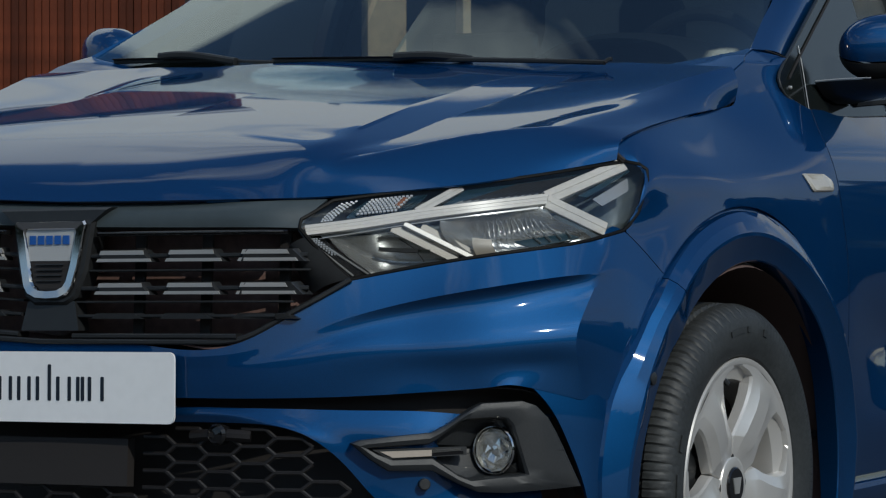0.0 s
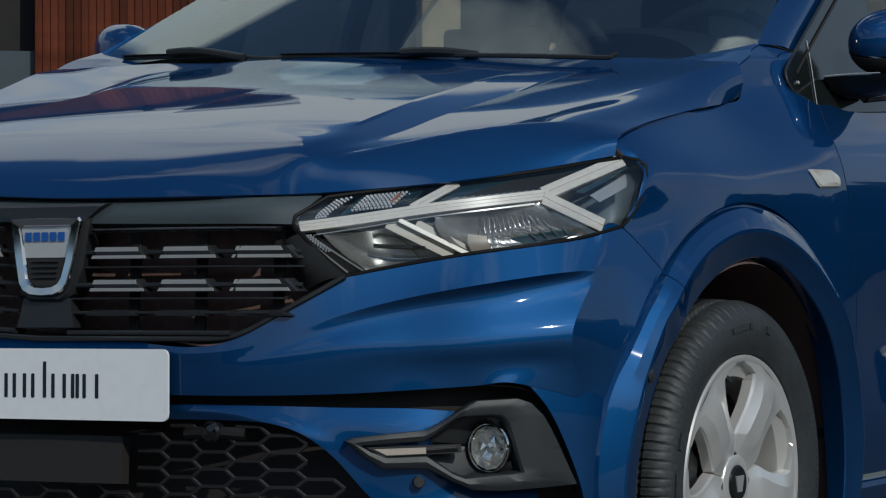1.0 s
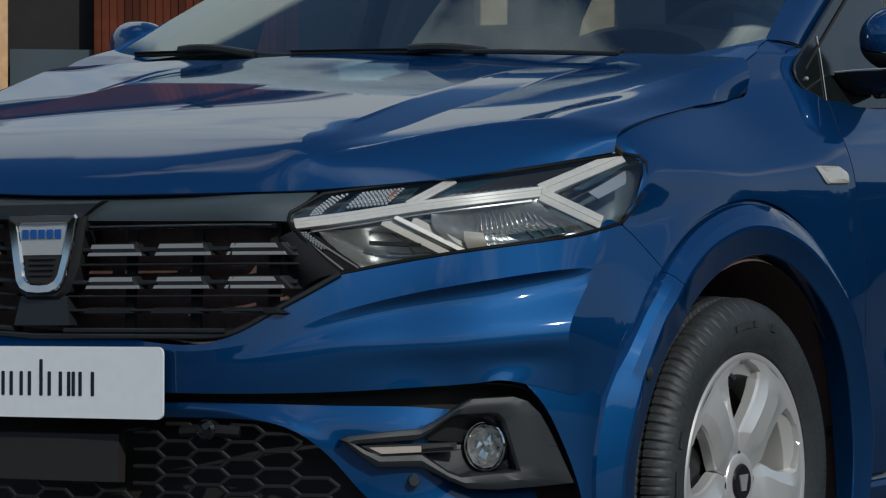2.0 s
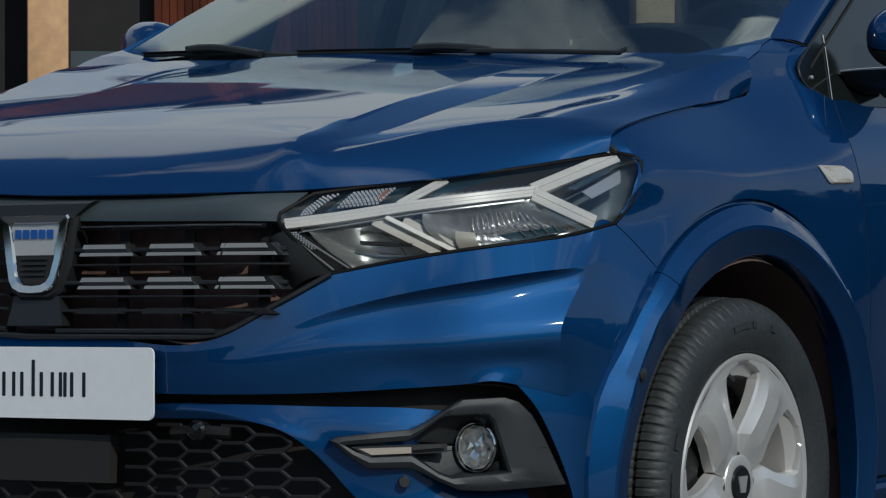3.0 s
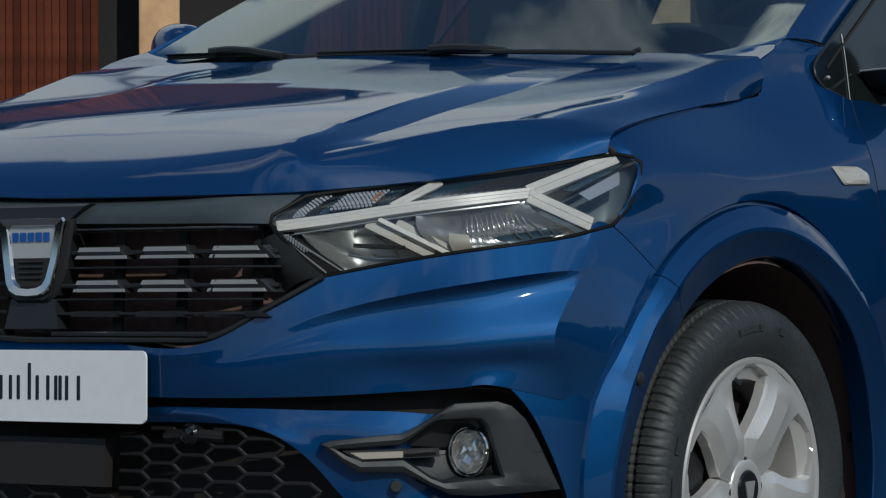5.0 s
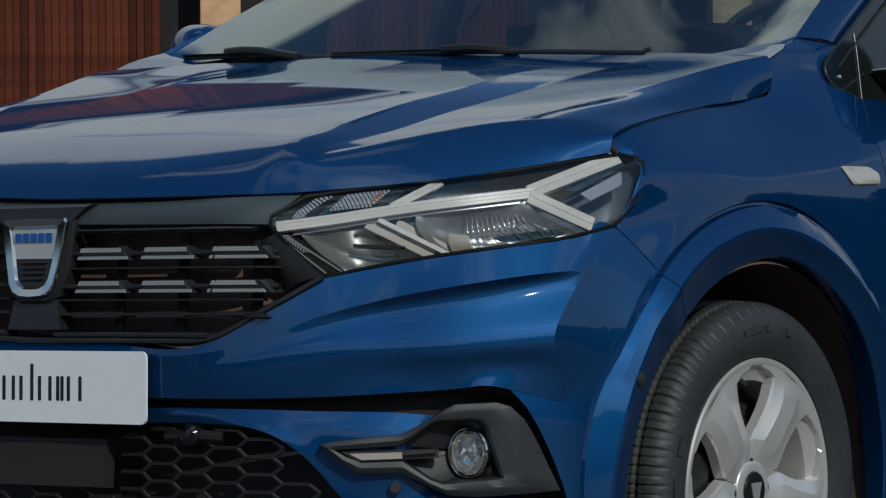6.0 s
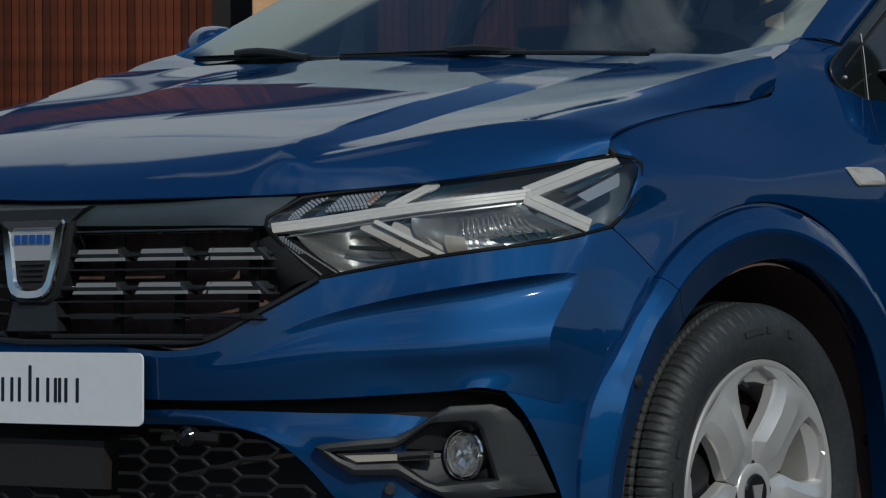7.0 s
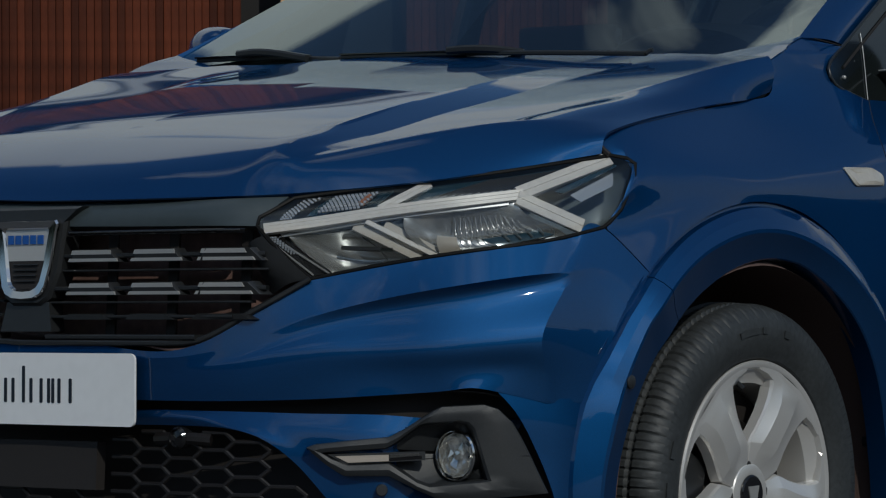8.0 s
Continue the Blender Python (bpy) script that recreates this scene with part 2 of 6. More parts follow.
def sheet(g, thick=0.002, flip=False, bm=None, pane=False):
    """A skin of some thickness from a grid of places; the thickness goes to the inside. pane: both faces look outward."""
    bm = bm or bmesh.new()
    n = normals(g) * (-1 if flip else 1)
    top = [[bm.verts.new(p) for p in row] for row in g]
    low = [[bm.verts.new(p) for p in row] for row in g - n * thick]
    nv, nu = g.shape[:2]

    def quad(*v):
        bm.faces.new(v[::-1] if flip else v)

    for i in range(nv - 1):
        for j in range(nu - 1):
            quad(top[i][j], top[i][j + 1], top[i + 1][j + 1], top[i + 1][j])
            inner = (low[i][j], low[i + 1][j], low[i + 1][j + 1], low[i][j + 1])
            quad(*(inner[::-1] if pane else inner))
    for j in range(nu - 1):
        quad(top[0][j], low[0][j], low[0][j + 1], top[0][j + 1])
        quad(top[-1][j], top[-1][j + 1], low[-1][j + 1], low[-1][j])
    for i in range(nv - 1):
        quad(top[i][0], top[i + 1][0], low[i + 1][0], low[i][0])
        quad(top[i][-1], low[i][-1], low[i + 1][-1], top[i + 1][-1])
    return bm


def tube(points, width, height, n=24, up=(0, 0, 1), closed=False, bm=None, smooth=True, bevel=0.25):
    """A bar of rounded-rectangle section along a line of points."""
    bm = bm or bmesh.new()
    p = np.asarray(points, float)
    if closed:
        p = np.vstack([p, p[:1]])
    if smooth and len(p) > 2:
        k = np.r_[0, np.cumsum(np.linalg.norm(np.diff(p, axis=0), axis=1))]
        p = cub(k, p, np.linspace(0, k[-1], n + 1))
    if closed:
        p = p[:-1]
    w, h, c = width / 2, height / 2, bevel * min(width, height)
    prof = [(-w, -h + c), (-w + c, -h), (w - c, -h), (w, -h + c), (w, h - c), (w - c, h), (-w + c, h), (-w, h - c)]
    rings = []
    for i, q in enumerate(p):
        a = p[(i + 1) % len(p)] if closed or i + 1 < len(p) else q
        b = p[i - 1] if closed or i else q
        d = Vector(a - b).normalized()
        s = d.cross(Vector(up)).normalized()
        u = s.cross(d)
        rings.append([bm.verts.new(Vector(q) + s * x + u * y) for x, y in prof])
    m = len(prof)
    for r0, r1 in zip(rings, rings[1:] + (rings[:1] if closed else [])):
        for k in range(m):
            bm.faces.new((r0[k], r0[(k + 1) % m], r1[(k + 1) % m], r1[k]))
    if not closed:
        bm.faces.new(rings[0][::-1])
        bm.faces.new(rings[-1])
    return bm


def lathe(profile, n=96, axis="x", closed=False, bm=None, center=(0, 0, 0), cap=True):
    """A turned body: the profile gives (radius, place along the axis)."""
    bm = bm or bmesh.new()
    rings = []
    for r, a in profile:
        ring = []
        for k in range(n):
            c, s = r * math.cos(2 * math.pi * k / n), r * math.sin(2 * math.pi * k / n)
            v = {"x": (a, c, s), "y": (c, a, s), "z": (c, s, a)}[axis]
            ring.append(bm.verts.new(Vector(v) + Vector(center)))
        rings.append(ring)
    for r0, r1 in zip(rings, rings[1:] + (rings[:1] if closed else [])):
        for k in range(n):
            bm.faces.new((r0[k], r0[(k + 1) % n], r1[(k + 1) % n], r1[k]))
    if cap and not closed:
        for ring in (rings[0], rings[-1]):
            if (ring[0].co - ring[n // 2].co).length > 1e-4:
                bm.faces.new(ring)
    bmesh.ops.recalc_face_normals(bm, faces=bm.faces)
    return bm


def box(lo, hi, bevel=0.0, bm=None):
    bm = bm or bmesh.new()
    made = bmesh.ops.create_cube(bm, size=1.0)["verts"]
    lo, hi = Vector(lo), Vector(hi)
    for v in made:
        v.co = Vector([(lo[k] + hi[k]) / 2 + v.co[k] * (hi[k] - lo[k]) for k in range(3)])
    if bevel:
        edges = list({e for v in made for e in v.link_edges})
        bmesh.ops.bevel(bm, geom=edges, offset=bevel, segments=2, profile=0.5, affect="EDGES")
    return bm


def slab(outline, depth, way=(0, 1, 0), bm=None):
    """A flat piece with the given outline, as deep as depth along way."""
    bm = bm or bmesh.new()
    front = [bm.verts.new(p) for p in outline]
    back = [bm.verts.new(Vector(p) + Vector(way) * depth) for p in outline]
    bm.faces.new(front)
    bm.faces.new(back[::-1])
    n = len(front)
    for k in range(n):
        bm.faces.new((front[k], back[k], back[(k + 1) % n], front[(k + 1) % n]))
    bmesh.ops.recalc_face_normals(bm, faces=bm.faces)
    return bm


def rings(loops, cap=True, bm=None):
    """Skin between closed loops of the same count."""
    bm = bm or bmesh.new()
    vs = [[bm.verts.new(p) for p in loop] for loop in loops]
    n = len(vs[0])
    for a, b in zip(vs, vs[1:]):
        for k in range(n):
            bm.faces.new((a[k], a[(k + 1) % n], b[(k + 1) % n], b[k]))
    if cap:
        bm.faces.new(vs[-1])
    return bm


def round_poly(points, r=0.01, n=4):
    """Round the corners of a closed 2D polygon."""
    out = []
    m = len(points)
    for i in range(m):
        p, a, b = Vector(points[i]), Vector(points[i - 1]), Vector(points[(i + 1) % m])
        ra = min(r, (a - p).length * 0.45)
        rb = min(r, (b - p).length * 0.45)
        s, e = p + (a - p).normalized() * ra, p + (b - p).normalized() * rb
        for k in range(n + 1):
            f = k / n
            out.append(tuple(s * (1 - f) ** 2 + p * 2 * f * (1 - f) + e * f * f))
    return out


# the nose was laid out in axes that lean by two degrees: this turns it into the car's own upright axes
HUB = Vector((0.848, 0.0, 0.310))
LEAN = Matrix.Rotation(radians(-2.0), 3, Vector((0.8336, 0.5524, 0.0)))
AXES = {"lean": True}


def level(p):
    return LEAN @ (Vector(p) - HUB) + HUB


CX = level((0.0115, -0.78, 0.66)).x


# the car stands on a slight cross slope: its middle plane leans a little out of the upright
TILT = 0.010
PLANE = Vector((1.0, 0.0, -TILT)).normalized()


def mid_x(z):
    return CX + TILT * (z - 0.66)


def far_side(p):
    """The same place on the other side of the middle plane."""
    p = Vector(p)
    return p - 2 * PLANE.dot(p - Vector((CX, 0.0, 0.66))) * PLANE


def settle(bm):
    """Turn a nose piece upright; what lies on the old middle line goes to the car's middle plane."""
    if AXES["lean"]:
        for v in bm.verts:
            mid = abs(v.co.x) < 1e-6
            v.co = level(v.co)
            if mid:
                v.co.x = CX
    for v in bm.verts:
        if abs(v.co.x - CX) < 1e-6:
            v.co.x = mid_x(v.co.z)
    return bm


def mirrored(bm):
    """The same piece on the other side of the car."""
    for v in bm.verts:
        v.co = far_side(v.co)
    bmesh.ops.reverse_faces(bm, faces=bm.faces)
    return bm


def part(name, bm, mat, parent=None, label="", sharp=32, smooth=True, other=False):
    settle(bm)
    if other:
        mirrored(bm)
    me = bpy.data.meshes.new(name)
    for f in bm.faces:
        f.smooth = smooth
    bm.to_mesh(me)
    bm.free()
    if smooth and sharp < 180:
        me.set_sharp_from_angle(angle=radians(sharp))
    me.materials.append(mat)
    ob = new(name, me)
    if parent:
        ob.parent = parent
    if label:
        ob["label"] = label
    return ob


def both(name, make, mat, parents, label="", sharp=32):
    """One part on each side of the car; parents: one for both, or a pair."""
    pair = parents if isinstance(parents, (list, tuple)) else (parents, parents)
    return part(name, make(), mat, pair[0], label, sharp), part(name, make(), mat, pair[1], label, sharp, other=True)


def whole(name, grid, thick, mat, parent, label="", flip=False, sharp=32, pane=False):
    """A skin across the full width of the car, from the grid of its left half."""
    bm = settle(sheet(grid, thick, flip, pane=pane))
    double = bmesh.ops.duplicate(bm, geom=list(bm.verts) + list(bm.edges) + list(bm.faces))["geom"]
    for v in double:
        if isinstance(v, bmesh.types.BMVert):
            v.co = far_side(v.co)
    bmesh.ops.reverse_faces(bm, faces=[f for f in double if isinstance(f, bmesh.types.BMFace)])
    lean, AXES["lean"] = AXES["lean"], False
    inner = [f for f in bm.faces if all(abs(v.co.x - mid_x(v.co.z)) < 1e-6 for v in f.verts)]
    bmesh.ops.delete(bm, geom=inner, context="FACES")
    bmesh.ops.remove_doubles(bm, verts=bm.verts, dist=1e-5)
    ob = part(name, bm, mat, parent, label, sharp)
    AXES["lean"] = lean
    return ob


# ---- ground ----
AXES["lean"] = False
ground_bm = bmesh.new()
bmesh.ops.create_grid(ground_bm, x_segments=40, y_segments=40, size=900.0)
bmesh.ops.translate(ground_bm, vec=(0, 0, -0.0005), verts=ground_bm.verts)
tagged(part("ground", ground_bm, ASPHALT), "wide grey asphalt yard under the car", "ground", kind="structure")

# ---- car body ----
car = tagged(new("hatchback_car"), "glossy metallic blue five-door hatchback parked on asphalt", "car")

# bonnet: rows run from the front edge to the windscreen
HOOD_MID = [(CX, -0.7570, 0.7740), (CX, -0.7380, 0.8002), (CX, -0.6450, 0.8604), (CX, -0.5000, 0.9012), (CX, -0.3000, 0.9409), (CX, -0.1000, 0.9761), (CX, 0.0800, 1.0035), (CX, 0.2000, 1.0240), (CX, 0.2880, 1.0455)]
HOOD_FLAT = [(0.2110, -0.7460, 0.7770), (0.2110, -0.7240, 0.8070), (0.2110, -0.6380, 0.8575), (0.2100, -0.5000, 0.8976), (0.2100, -0.3000, 0.9376), (0.2100, -0.1000, 0.9728), (0.2100, 0.0800, 1.0000), (0.2100, 0.2000, 1.0206), (0.2200, 0.2850, 1.0415)]
HOOD_PLATEAU = [(0.3960, -0.7140, 0.7800), (0.3880, -0.6940, 0.8020), (0.3853, -0.6411, 0.8486), (0.3945, -0.5216, 0.8828), (0.3803, -0.3051, 0.9288), (0.3677, -0.0897, 0.9675), (0.3600, 0.1000, 0.9965), (0.3690, 0.2120, 1.0165), (0.3869, 0.2800, 1.0340)]
HOOD_FOOT = [(0.4530, -0.6760, 0.7830), (0.4350, -0.6610, 0.8070), (0.4184, -0.6376, 0.8390), (0.4466, -0.5101, 0.8675), (0.4472, -0.3116, 0.9062), (0.4508, -0.1131, 0.9445), (0.4657, 0.0700, 0.9825), (0.4938, 0.1932, 1.0075), (0.5219, 0.2780, 1.0290)]
HOOD_RIDGE = [(0.5210, -0.6190, 0.7905), (0.4870, -0.6220, 0.8125), (0.4455, -0.6165, 0.8365), (0.5157, -0.5074, 0.8580), (0.5968, -0.3166, 0.8968), (0.6654, -0.1261, 0.9382), (0.7081, 0.0664, 0.9835), (0.7340, 0.1741, 1.0065), (0.7420, 0.2300, 1.0150)]
HOOD_EDGE = [(0.778, -0.3235, 0.846), (0.778, -0.318, 0.862), (0.776, -0.290, 0.879), (0.772, -0.21, 0.8955), (0.768, -0.13, 0.908), (0.764, -0.04, 0.9205), (0.759, 0.06, 0.9335), (0.755, 0.148, 0.9445), (0.7540, 0.2085, 0.9580)]
BULGE = (0.0025, 0.0025, 0.011, 0.018, 0.015, 0.010, 0.006, 0.003, 0.002)
HOOD_FLANK = [tuple(0.5 * a + 0.5 * b + d * k for a, b, d in zip(p, q, (0.7, -0.7, 1.0))) for p, q, k in zip(HOOD_RIDGE, HOOD_EDGE, BULGE)]
HOOD_FLANK[0] = level((0.668, -0.520, 0.7985))
HOOD_FLANK[1] = level((0.652, -0.515, 0.8150))
HOOD_FLANK[-1] = (0.7545, 0.2230, 0.9885)
HOOD_FLANK[-2] = (0.7505, 0.1560, 0.9790)
HOOD_Y = (-0.757, -0.738, -0.645, -0.50, -0.30, -0.10, 0.08, 0.20, 0.32)
HOOD_Z = ((0.7740,), (0.8002,), (0.8604,), (0.9012,), (0.9409,), (0.9755,), (1.0045,), (1.0245,), (1.0500,))


def hood_top(x, y):
    """Height of the bonnet's crowned middle."""
    return float(cub(HOOD_Y, HOOD_Z, [y])[0, 0]) - 0.08 * (x - CX) ** 2


HOOD_PLATEAU[3:] = [(x, y, hood_top(x, y)) for x, y, z in HOOD_PLATEAU[3:]]
hood_net = [HOOD_MID, HOOD_FLAT, HOOD_PLATEAU, HOOD_FOOT, HOOD_RIDGE, HOOD_FLANK, HOOD_EDGE]
hood_grid = patch(hood_net, 96, 120, rb=(2, 3, 4))
edge_row = int(np.argmin(np.abs(hood_grid[:, 40] - np.array(patch([HOOD_PLATEAU, HOOD_PLATEAU], 96, 2)[0][40])).sum(1)))
for i in range(edge_row + 1):
    for j in range(hood_grid.shape[1]):
        x, y, z = hood_grid[i, j]
        w = min(1.0, max(0.0, (y + 0.64) / 0.16))
        w = w * w * (3 - 2 * w)
        hood_grid[i, j, 2] = z * (1 - w) + hood_top(x, y) * w
# no fold along the middle line
xs = np.abs(hood_grid[..., 0] - CX)
for j in range(hood_grid.shape[1]):
    k = int(np.argmax(xs[:, j] > 0.13))
    x1 = xs[k, j]
    for c in (1, 2):
        slope = (hood_grid[k + 1, j, c] - hood_grid[k, j, c]) / (xs[k + 1, j] - x1)
        hood_grid[:k, j, c] = hood_grid[k, j, c] - slope * x1 / 2 + slope * xs[:k, j] ** 2 / (2 * x1)
# the folds run out softly towards the front edge
for _ in range(16):
    w = np.clip((-0.47 - hood_grid[..., 1:2]) / 0.10, 0, 1) * np.clip((0.60 - hood_grid[..., 0:1]) / 0.06, 0, 1)
    avg = hood_grid.copy()
    avg[1:-1] = 0.5 * hood_grid[1:-1] + 0.25 * (hood_grid[2:] + hood_grid[:-2])
    hood_grid = hood_grid + w * (avg - hood_grid)
whole("bonnet", hood_grid, 0.004, PAINT, car, "glossy metallic blue bonnet with two long creases", sharp=8)

# front bumper, upper shell: rows from the grille edge down, columns from the middle to the wheel arch
B_TOP = [(0, -0.802, 0.546), (0.18, -0.796, 0.545), (0.345, -0.773, 0.545), (0.43, -0.738, 0.592), (0.503, -0.690, 0.642), (0.589, -0.635, 0.663), (0.696, -0.564, 0.683), (0.774, -0.476, 0.700), (0.803, -0.420, 0.710), (0.820, -0.374, 0.722), (0.860, -0.312, 0.655)]
B_RIDGE = [(0, -0.803, 0.530), (0.18, -0.797, 0.530), (0.345, -0.775, 0.531), (0.43, -0.742, 0.555), (0.505, -0.703, 0.585), (0.595, -0.652, 0.612), (0.702, -0.592, 0.634), (0.786, -0.503, 0.651), (0.811, -0.455, 0.655), (0.834, -0.385, 0.658), (0.857, -0.345, 0.630)]
B_UNDER = [(0, -0.803, 0.520), (0.18, -0.797, 0.520), (0.345, -0.775, 0.521), (0.43, -0.744, 0.540), (0.505, -0.702, 0.571), (0.595, -0.645, 0.599), (0.699, -0.582, 0.621), (0.782, -0.497, 0.639), (0.811, -0.460, 0.640), (0.835, -0.394, 0.637), (0.855, -0.360, 0.612)]
B_LOWER = [(0, -0.803, 0.505), (0.18, -0.797, 0.506), (0.345, -0.775, 0.507), (0.43, -0.748, 0.520), (0.52, -0.706, 0.538), (0.601, -0.660, 0.545), (0.700, -0.603, 0.552), (0.782, -0.535, 0.562), (0.805, -0.513, 0.566), (0.836, -0.420, 0.560), (0.848, -0.392, 0.560)]
B_MID = [(0, -0.803, 0.485), (0.18, -0.797, 0.485), (0.345, -0.774, 0.485), (0.43, -0.747, 0.49), (0.52, -0.704, 0.502), (0.605, -0.655, 0.510), (0.700, -0.598, 0.515), (0.776, -0.533, 0.518), (0.803, -0.508, 0.516), (0.832, -0.432, 0.510), (0.842, -0.404, 0.510)]
B_EDGE = [(0, -0.802, 0.463), (0.18, -0.796, 0.463), (0.345, -0.772, 0.462), (0.43, -0.744, 0.463), (0.52, -0.700, 0.466), (0.610, -0.650, 0.472), (0.700, -0.595, 0.480), (0.748, -0.557, 0.478), (0.800, -0.498, 0.460), (0.826, -0.444, 0.460), (0.838, -0.412, 0.460)]
bumper_net = [B_TOP, B_RIDGE, B_UNDER, B_LOWER, B_MID, B_EDGE]
bumper_grid = patch(bumper_net, 110, 64, cb=(8,), rb=(1,))
seam_from = int(np.argmin(np.linalg.norm(bumper_grid[0] - np.array((0.820, -0.374, 0.722)), axis=1)))
bumper_seam = [level(p) for p in bumper_grid[0][seam_from:]]

# front wings: half width of the flank at stations along the car, each as (height, x)
WING = {
    -0.34: ((0.60, 0.8550), (0.666, 0.8532), (0.739, 0.8185), (0.794, 0.8208), (0.832, 0.8100), (0.860, 0.775), (0.92, 0.71)),
    -0.25: ((0.64, 0.8580), (0.702, 0.8540), (0.761, 0.8350), (0.806, 0.8283), (0.844, 0.8097), (0.883, 0.7732), (0.94, 0.72)),
    -0.13: ((0.70, 0.8535), (0.751, 0.8535), (0.784, 0.8456), (0.821, 0.8359), (0.862, 0.8063), (0.903, 0.7707), (0.96, 0.73)),
    0.0: ((0.70, 0.8570), (0.769, 0.8567), (0.791, 0.8545), (0.828, 0.8396), (0.873, 0.8017), (0.92, 0.7627), (1.0, 0.72)),
    0.15: ((0.70, 0.8640), (0.751, 0.8630), (0.790, 0.8600), (0.835, 0.8443), (0.889, 0.7990), (0.942, 0.7544), (1.0, 0.735)),
    0.30: ((0.44, 0.8830), (0.60, 0.8830), (0.749, 0.8740), (0.838, 0.8560), (0.905, 0.8140), (0.955, 0.7770), (1.0, 0.7580), (1.055, 0.7410)),
    0.43: ((0.44, 0.8850), (0.56, 0.8875), (0.679, 0.8850), (0.77, 0.8770), (0.839, 0.8645), (0.89, 0.840), (0.928, 0.8125), (0.965, 0.785), (0.997, 0.768), (1.045, 0.7575)),
    0.56: ((0.44, 0.8850), (0.56, 0.8875), (0.679, 0.8850), (0.77, 0.8770), (0.839, 0.8645), (0.89, 0.840), (0.928, 0.8125), (0.965, 0.785), (0.997, 0.768), (1.045, 0.7575)),
}


def wing_x(y, z):
    """Half width of the wing at a place along the car and a height."""
    row = [float(cub([p[0] for p in s], [[p[1]] for p in s], [min(max(z, s[0][0]), s[-1][0] + 0.02)])[0, 0]) for s in WING.values()]
    return float(cub(list(WING), [[v] for v in row], [y])[0, 0])


def line2(points, n):
    """n + 1 places at even steps along a line in side view."""
    p = np.asarray(points, float)
    k = np.r_[0, np.cumsum(np.linalg.norm(np.diff(p, axis=0), axis=1))]
    s = np.linspace(0, k[-1], n + 1)
    return np.stack([np.interp(s, k, p[:, i]) for i in (0, 1)], 1)


def soft(points, n=40):
    """The same line, rounded through its points."""
    p = np.asarray(points, float)
    k = np.r_[0, np.cumsum(np.linalg.norm(np.diff(p, axis=0), axis=1))]
    return [tuple(q) for q in cub(k, p, np.linspace(0, k[-1], n + 1))]


def span(top, low, front, rear, nu, nv, meet=None):
    """A skin of the flank between four lines in side view (y, z)."""
    t, l, f, r = line2(top, nu), line2(low, nu), line2(front, nv), line2(rear, nv)
    u, v = np.linspace(0, 1, nu + 1)[None, :, None], np.linspace(0, 1, nv + 1)[:, None, None]
    flat = (1 - v) * t[None] + v * l[None] + (1 - u) * f[:, None] + u * r[:, None] - ((1 - u) * (1 - v) * t[0] + u * (1 - v) * t[-1] + (1 - u) * v * l[0] + u * v * l[-1])
    g = np.array([[(wing_x(y, z), y, z) for y, z in row] for row in flat])
    if meet:
        # ease the front edge onto the neighbouring pieces
        for i in range(nv + 1):
            d = float(np.interp(g[i, 0, 2], [p[1] for p in meet], [p[0] for p in meet])) - g[i, 0, 0]
            g[i, :, 0] += d * np.clip(1 - np.linspace(0, 1, nu + 1) / 0.12, 0, 1) ** 2
    return g


def arch_out(a):
    """How much further out the groove runs than an even lip would."""
    return float(np.interp(a, (25, 35, 45, 60, 75, 95, 105, 115, 125, 135), (0.002, 0.002, 0.009, 0.008, 0.008, 0.011, 0.013, 0.012, 0.005, 0.0)))


def lip_out(a, dr):
    """The same for a row of the lip, from the groove in to its edge."""
    crease = float(np.interp(a, (15, 25, 40, 55, 70, 90, 115, 130), (0.002, 0.009, 0.022, 0.019, 0.012, 0.007, 0.004, 0.0)))
    inner = float(np.interp(a, (25, 45, 65, 80, 95, 105, 115, 130, 145, 160), (0.0, -0.002, -0.006, -0.001, 0.005, 0.008, 0.005, 0.0, -0.007, -0.009)))
    return float(np.interp(dr, (0.002, 0.038, 0.062, 0.083), (inner, crease, 0.5 * crease + 0.5 * arch_out(a), arch_out(a))))


def arch_line(a):
    """The groove above the arch lip in side view, by angle from the front over the top."""
    c, s = math.cos(radians(a)), math.sin(radians(a))
    fade = min(1.0, max(0.0, (a + 30) / 50)) * min(1.0, max(0.0, (215 - a) / 45))
    r = 0.380 + (0.0855 + arch_out(a)) * (0.55 + 0.45 * fade)
    p = level((0.868, 0.008 * s - r * c * (0.985 if c < 0 else 1.0 + 0.04 * c), 0.298 + r * s))
    return p.y, p.z


SEAM = 48.5
DOOR_Z = (0.285, 0.44, 0.608, 0.72, 0.81, 0.864, 0.909, 0.951)
DOOR_Y = ((0.420,), (0.428,), (0.433,), (0.430,), (0.420,), (0.424,), (0.441,), (0.479,))


def door_line(z):
    return float(cub(DOOR_Z, DOOR_Y, [z])[0, 0])


BONNET_GAP = [(-0.315, 0.8435), (-0.3155, 0.857), (-0.302, 0.870), (-0.261, 0.882), (-0.183, 0.895), (-0.075, 0.911), (0.036, 0.925), (0.120, 0.936), (0.160, 0.9415), (0.190, 0.946), (0.204, 0.9515)]
BONNET_GAP = soft([(y, z + (0.0030 if 3 <= k <= 8 else 0.0015 if k in (2, 9) else 0.0)) for k, (y, z) in enumerate(BONNET_GAP)])
BONNET_CORNER = [(0.204, 0.9515), (0.2165, 0.9605), (0.2255, 0.976), (0.2275, 0.990), (0.2260, 1.008)]
BONNET_CORNER = soft(BONNET_CORNER, 16)
shoulder = soft([(0.204, 0.9515), (0.29, 0.9715), (0.363, 0.9835), (0.386, 0.9800), (0.432, 0.962), (0.476, 0.949)], 60)
